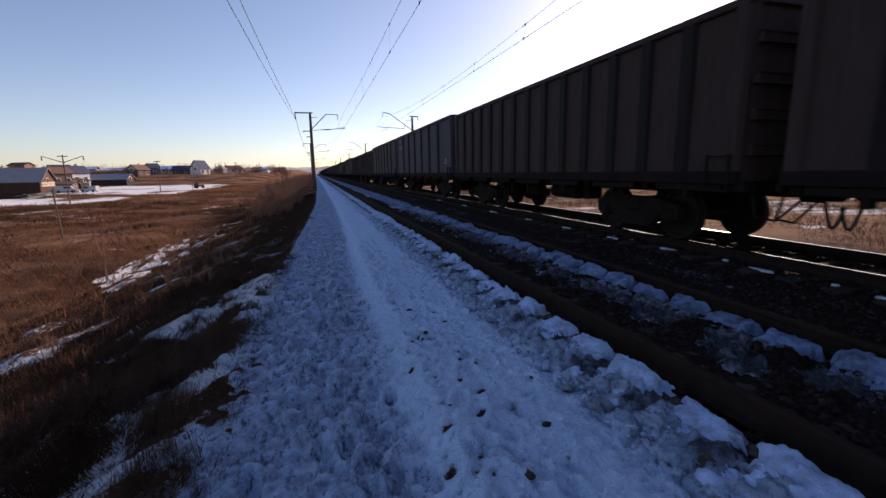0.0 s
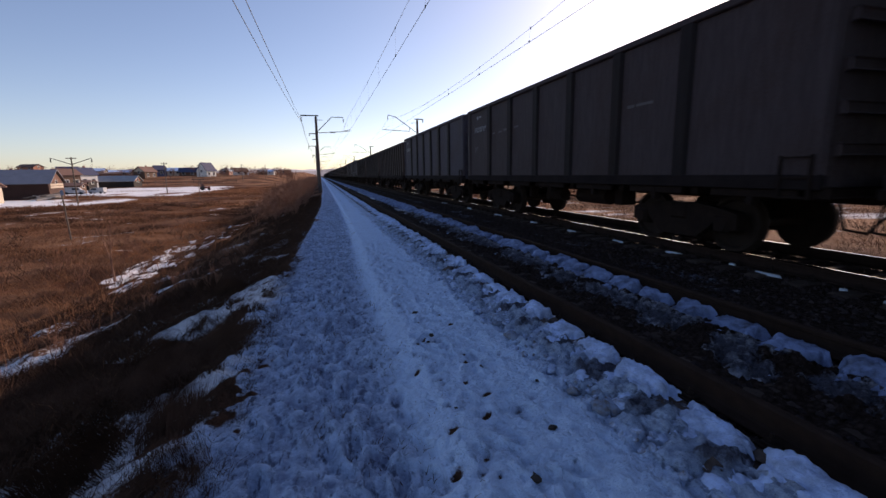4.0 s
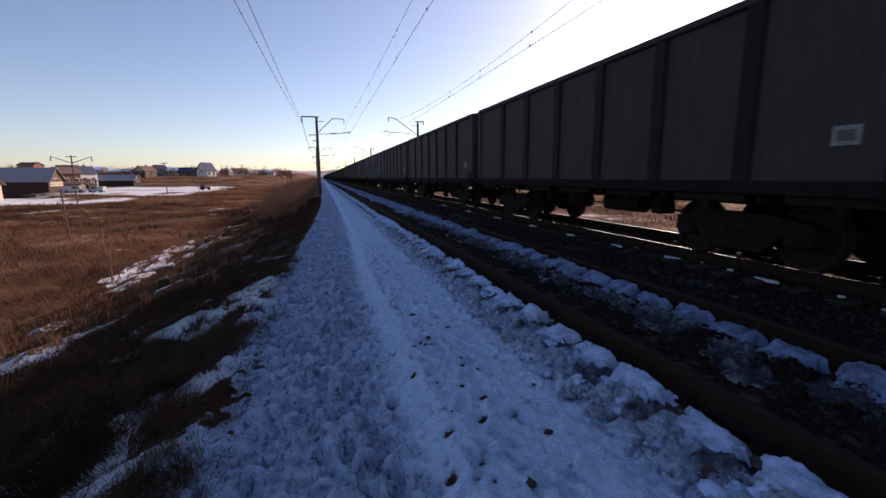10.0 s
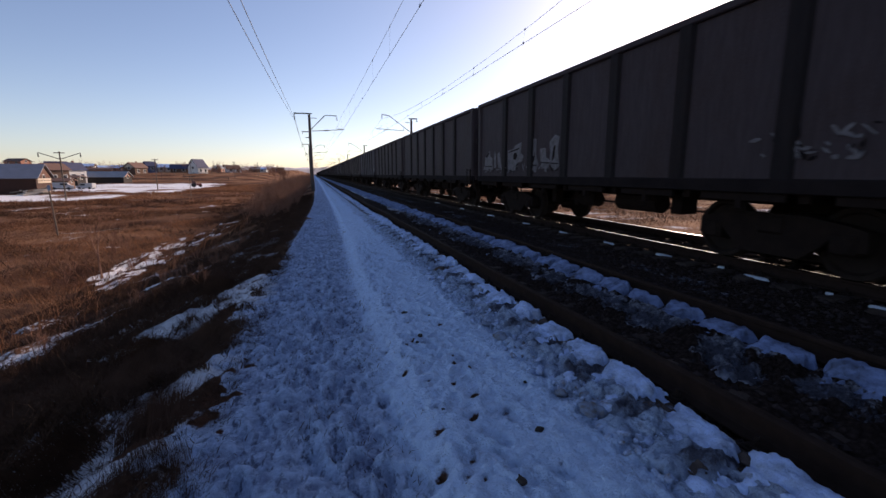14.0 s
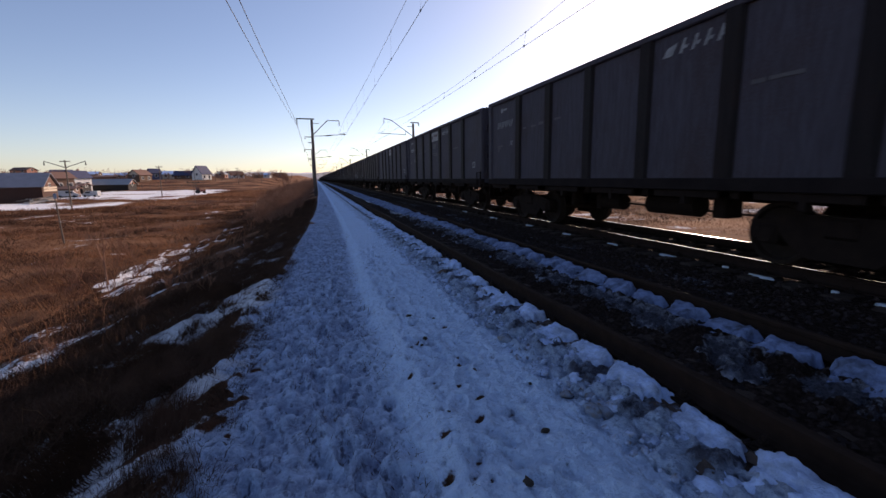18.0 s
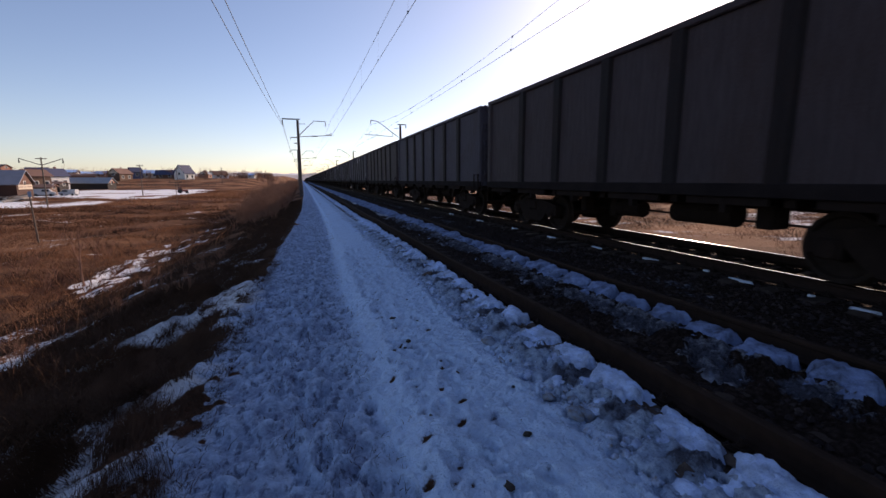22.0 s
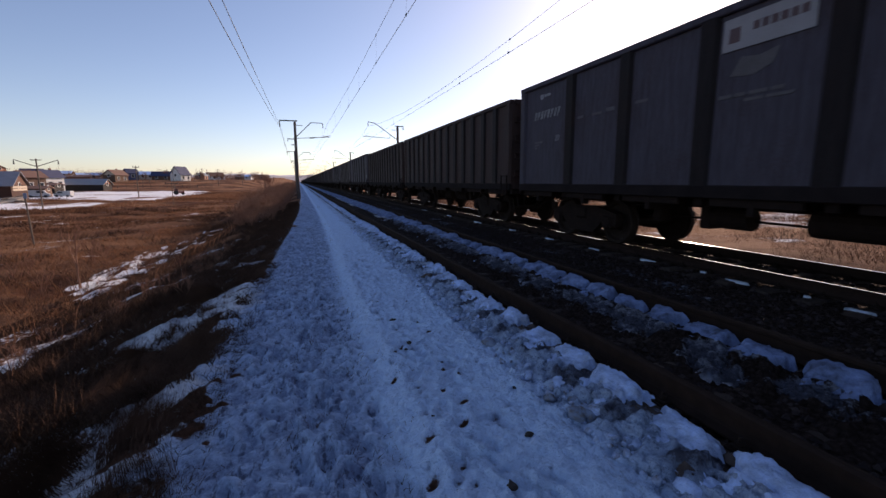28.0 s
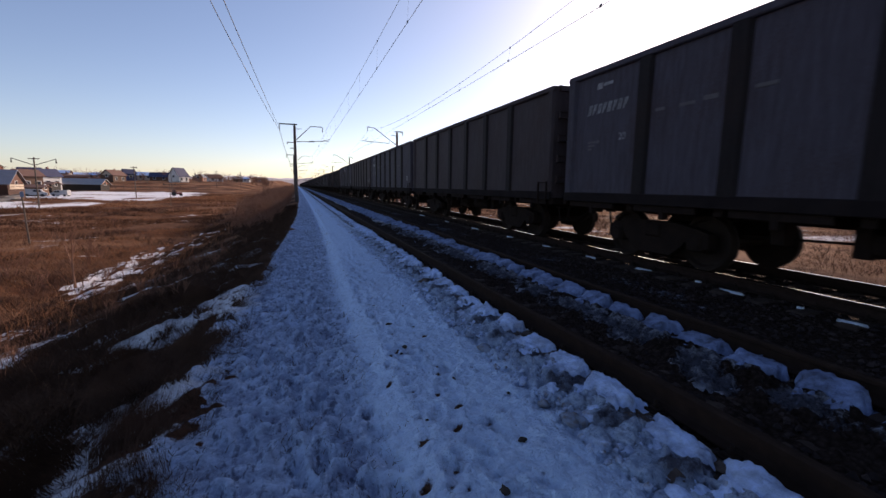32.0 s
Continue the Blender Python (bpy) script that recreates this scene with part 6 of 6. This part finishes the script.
b, y, rng = scatter(80000, -2.6, -0.85, -0.5, 34, 21, 1.7, 1.6, -0.45)
keep = off_snow(unbank(b, y), y) & ((y > 3.6) | (b < -2.3) | (value_noise(unbank(b, y), y, 2.2, 2, 34) > 0.12))
b, y = b[keep], y[keep]
blades("edge_weeds", unbank(b, y), y, 0.05 + 0.16 * rng.rand(len(b)), 0.004 + 0.0003 * y, 1.0, "short dead weeds along the edge of the bank", "weed", 21)
# sprigs through the snow of the path's edges
b, y, rng = scatter(15000, -1.9, 0.5, 0.6, 30, 13, 1.5, 2.4, 0.08)
blades("path_sprigs", unbank(b, y), y, 0.02 + 0.08 * rng.rand(len(b)), 0.0035, 0.9, "short dead grass poking through trodden snow", "weed", 13)
b, y, rng = scatter(900, 0.2, 0.75, 1.2, 25, 14, 1.5, 2.0, 0.05)
blades("shoulder_sprigs", b, y, 0.02 + 0.06 * rng.rand(len(b)), 0.0025, 0.9, "short dead grass along the trodden path", "weed", 14)
b, y, rng = scatter(30000, -2.0, -0.66, 1.4, 9.5, 25, 1.2, 1.7, -0.25)
keep = off_snow(unbank(b, y), y) | (rng.rand(len(b)) > 0.8)
keep &= (rng.rand(len(b)) > 0.35 * (1 - smoothstep(3.2, 4.6, y)))
b, y = b[keep], y[keep]
blades("edge_thatch", unbank(b, y), y, 0.04 + 0.12 * rng.rand(len(b)), 0.003, 1.3, "low matted dead grass along the edge of the path", "weed", 25)
# dark tufts of dead weeds on the edge of the path
TUFTS = ((-1.2, 4.75, 0.24, 0.3), (-1.08, 4.35, 0.14, 0.2), (-1.6, 4.15, 0.28, 0.3), (-1.14, 3.2, 0.22, 0.24), (-0.98, 2.5, 0.2, 0.18), (-1.35, 3.75, 0.2, 0.24), (-1.5, 7.35, 0.25, 0.3), (-1.75, 5.0, 0.3, 0.32), (-1.75, 3.1, 0.3, 0.3), (-1.5, 2.2, 0.3, 0.25), (-0.85, 10.2, 0.16, 0.25), (-0.85, 8.1, 0.14, 0.2), (-0.9, 6.5, 0.1, 0.14))
rng = np.random.RandomState(23)
which = rng.choice(len(TUFTS), 19000, p=np.array([r * r for _, _, r, _ in TUFTS]) / sum(r * r for _, _, r, _ in TUFTS))
home = np.array(TUFTS)[which]
away = np.sqrt(rng.rand(19000)) * home[:, 2] * (0.8 + 0.5 * rng.rand(19000))
a = rng.rand(19000) * 6.283
blades("path_tufts", home[:, 0] + away * np.cos(a), home[:, 1] + 1.3 * away * np.sin(a), home[:, 3] * (0.35 + 0.65 * rng.rand(19000)), 0.003, 0.9, "dark bushy tufts of dead weeds in the snow of the path's edge", "weed", 23)
# the field
x, y, rng = scatter(70000, -32, -6.5, 5, 62, 24, 1.2, 0.45, 0.12)
keep = off_snow(x, y)
x, y = x[keep], y[keep]
blades("field_weeds", x, y, 0.12 + 0.3 * rng.rand(len(x)), 0.005 + 0.00035 * y, 0.8, "dark clumps of dead weeds in the field", "weed", 24, parts=1)
x, y, rng = scatter(150000, -34, -5.5, 3, 62, 15, 1.0, 0.35, -0.25)
keep = off_snow(x, y) & (value_noise(x, y, 0.3, 3, 33) > -0.12)
x, y = x[keep], y[keep]
blades("field_grass", x, y, 0.06 + 0.24 * rng.rand(len(x)) * (0.6 + value_noise(x, y, 0.2, 2, 3)), 0.005 + 0.00035 * y, 0.7, "brown dry grass of the field", "straw", 15, parts=1)
x, y, rng = scatter(70000, -75, -6, 55, 150, 16, 1.0, 0.1, -0.2)
keep = ~((x < -27) & (x > -100) & (y > 66) & (y < 90)) & ~((x < -26) & (x > -66) & (y > 92 - 0.5 * (x + 24)) & (y < 165))
blades("far_grass", x[keep], y[keep], (0.15 + 0.28 * rng.rand(len(x)))[keep], 0.05, 0.6, "brown dry grass further out in the field", "straw", 16, parts=1)
x, y, rng = scatter(60000, 10.2, 40, 0, 60, 17, 1.0, 0.3, -0.2)
blades("far_side_grass", x, y, 0.06 + 0.16 * rng.rand(len(x)), 0.006 + 0.0003 * y, 0.8, "dry grass beyond the tracks", "straw", 17, parts=1)
x, y, rng = scatter(60000, 10.2, 46, 0, 62, 26, 1.0, 0.5, -0.02)
blades("far_side_weeds", x, y, 0.12 + 0.34 * rng.rand(len(x)), 0.006 + 0.0003 * y, 0.8, "brown clumps of dead weeds beyond the tracks", "weed", 26, parts=1)
# long pale stalks
x, y, rng = scatter(900, -14, -3.2, 4, 34, 18, 1.2)
blades("dry_stalks", x, y, 0.4 + 0.7 * rng.rand(len(x)), 0.004 + 0.0003 * y, 0.7, "single pale dry stalks", "straw", 18)



def shrub_mesh(seed, tall, stems):
    """A leafless shrub: stems that fork twice into thin twigs."""
    rng = random.Random(seed)
    bm = bmesh.new()

    def grow(a, d, length, r, level):
        b = a + d * length
        tube(bm, a, b, r, r * 0.55, 4 if level else 5, False)
        if level < 3:
            for _ in range(rng.choice((2, 3)) if level < 2 else 4):
                turn = Vector((rng.gauss(0, 0.38), rng.gauss(0, 0.38), rng.uniform(0.1, 0.5)))
                grow(a + d * length * rng.uniform(0.45, 1.0), (d + turn).normalized(), length * rng.uniform(0.5, 0.75), r * 0.55, level + 1)

    for _ in range(stems):
        d = Vector((rng.gauss(0, 0.3), rng.gauss(0, 0.3), 1)).normalized()
        grow(Vector((rng.gauss(0, 0.12), rng.gauss(0, 0.12), -0.1)), d, tall * rng.uniform(0.35, 0.55), 0.017 * tall, 0)
    return finish(bm, "shrub", "twig")


SHRUBS = [shrub_mesh(i + 3, 1.6, 5) for i in range(6)]


def shrub(x, y, k, label="leafless brown shrub on the embankment"):
    ob = new("shrub", random.choice(SHRUBS))
    ob.matrix_basis = pose(x, y, float(land(x, y)), 0, 0, random.uniform(0, 360)) @ Matrix.Scale(k, 4)
    return tagged(ob, label, "shrub", "shrubs on the embankment")


for i in range(170):
    y = 22 + 26 * random.random() ** 0.7
    shrub(float(unbank(-random.uniform(2.0, 4.2 if y < 29 else 5.4), y)), y, random.uniform(0.3, 0.55) if y < 27 else random.uniform(0.6, 1.2) * min(y / 32, 1.2))
for i in range(40):
    y = 7 + 9 * random.random()
    shrub(float(unbank(-random.uniform(2.0, 4.6), y)), y, random.uniform(0.14, 0.28), "small tangle of dead twigs on the embankment side")
for i in range(50):
    shrub(-random.uniform(7.5, 20), random.uniform(8, 60), random.uniform(0.3, 0.6), "low leafless shrub in dry grass")
sapling = new("sapling", shrub_mesh(41, 2.3, 1))
sapling.matrix_basis = pose(-6.6, 15.7, float(land(-6.6, 15.7)), 0, 9, 40)
tagged(sapling, "thin bare sapling at the foot of the embankment", "sapling", "shrubs on the embankment")
for x, y, k in ((-7.3, 15.2, 0.5), (-6.1, 16.5, 0.4), (-8.2, 17.5, 0.55), (-5.4, 18.0, 0.35), (-6.0, 20.5, 0.4), (-5.2, 23.0, 0.4)):
    shrub(x, y, k, "low leafless shrub over patchy snow")


def far_brush(count, name, label, spread, big):
    """The brush further along the embankment, in one."""
    verts, faces, o = [], [], 0
    rng = np.random.RandomState(4)
    for i in range(count):
        me = SHRUBS[i % len(SHRUBS)]
        co = np.empty(len(me.vertices) * 3)
        me.vertices.foreach_get("co", co)
        co = co.reshape(-1, 3) * rng.uniform(*big)
        a = rng.rand() * 6.28
        x, y = spread(rng)
        c, s = math.cos(a), math.sin(a)
        verts.append(np.stack((co[:, 0] * c - co[:, 1] * s + x, co[:, 0] * s + co[:, 1] * c + y, co[:, 2] + float(land(x, y))), -1))
        f = np.array([p.vertices[:] for p in me.polygons if len(p.vertices) == 4])
        faces.append(f + o)
        o += len(co)
    tagged(new(name, sheet(name, np.concatenate(verts), np.concatenate(faces), "twig", False)), label, "brush", kind="stuff")


def along_bank(rng):
    y = 44 + 90 * rng.rand()
    return float(unbank(-rng.uniform(2.2, 7.0), y)), y


def behind_village(rng):
    a, r = radians(rng.uniform(-42, -3)), rng.uniform(230, 420)
    return r * math.sin(a), r * math.cos(a)


far_brush(170, "far_brush", "brown leafless brush along the embankment", along_bank, (1.0, 1.9))
far_brush(260, "village_trees", "bare brown trees between the village houses", behind_village, (2.2, 4.6))



def motions():
    """The train rolls past: every wagon along the track, every wheelset about its axle."""
    times = [i / 2 for i in range(65)]
    for n, w in WAGONS.items():
        walk(w, [(t, pose(TRAIN_AXIS, wagon_y(n, t), RAIL_Z)) for t in times])
    done = {}
    for w in WAGONS.values():
        for b in w.children:
            if not b.name.startswith("bogie"):
                continue
            for s in b.children:
                if not s.name.startswith("wheelset"):
                    continue
                y = round(s.location.y, 3)
                if y not in done:
                    walk(s, [(i / FPS, pose(0, y, 0.478, -math.degrees(way(i / FPS) / 0.478))) for i in range(32 * FPS + 1)])
                    done[y] = s
                else:
                    s.rotation_mode = "QUATERNION"
                    keys = s.animation_data_create()
                    keys.action = done[y].animation_data.action
                    keys.action_slot = done[y].animation_data.action_slot


motions()
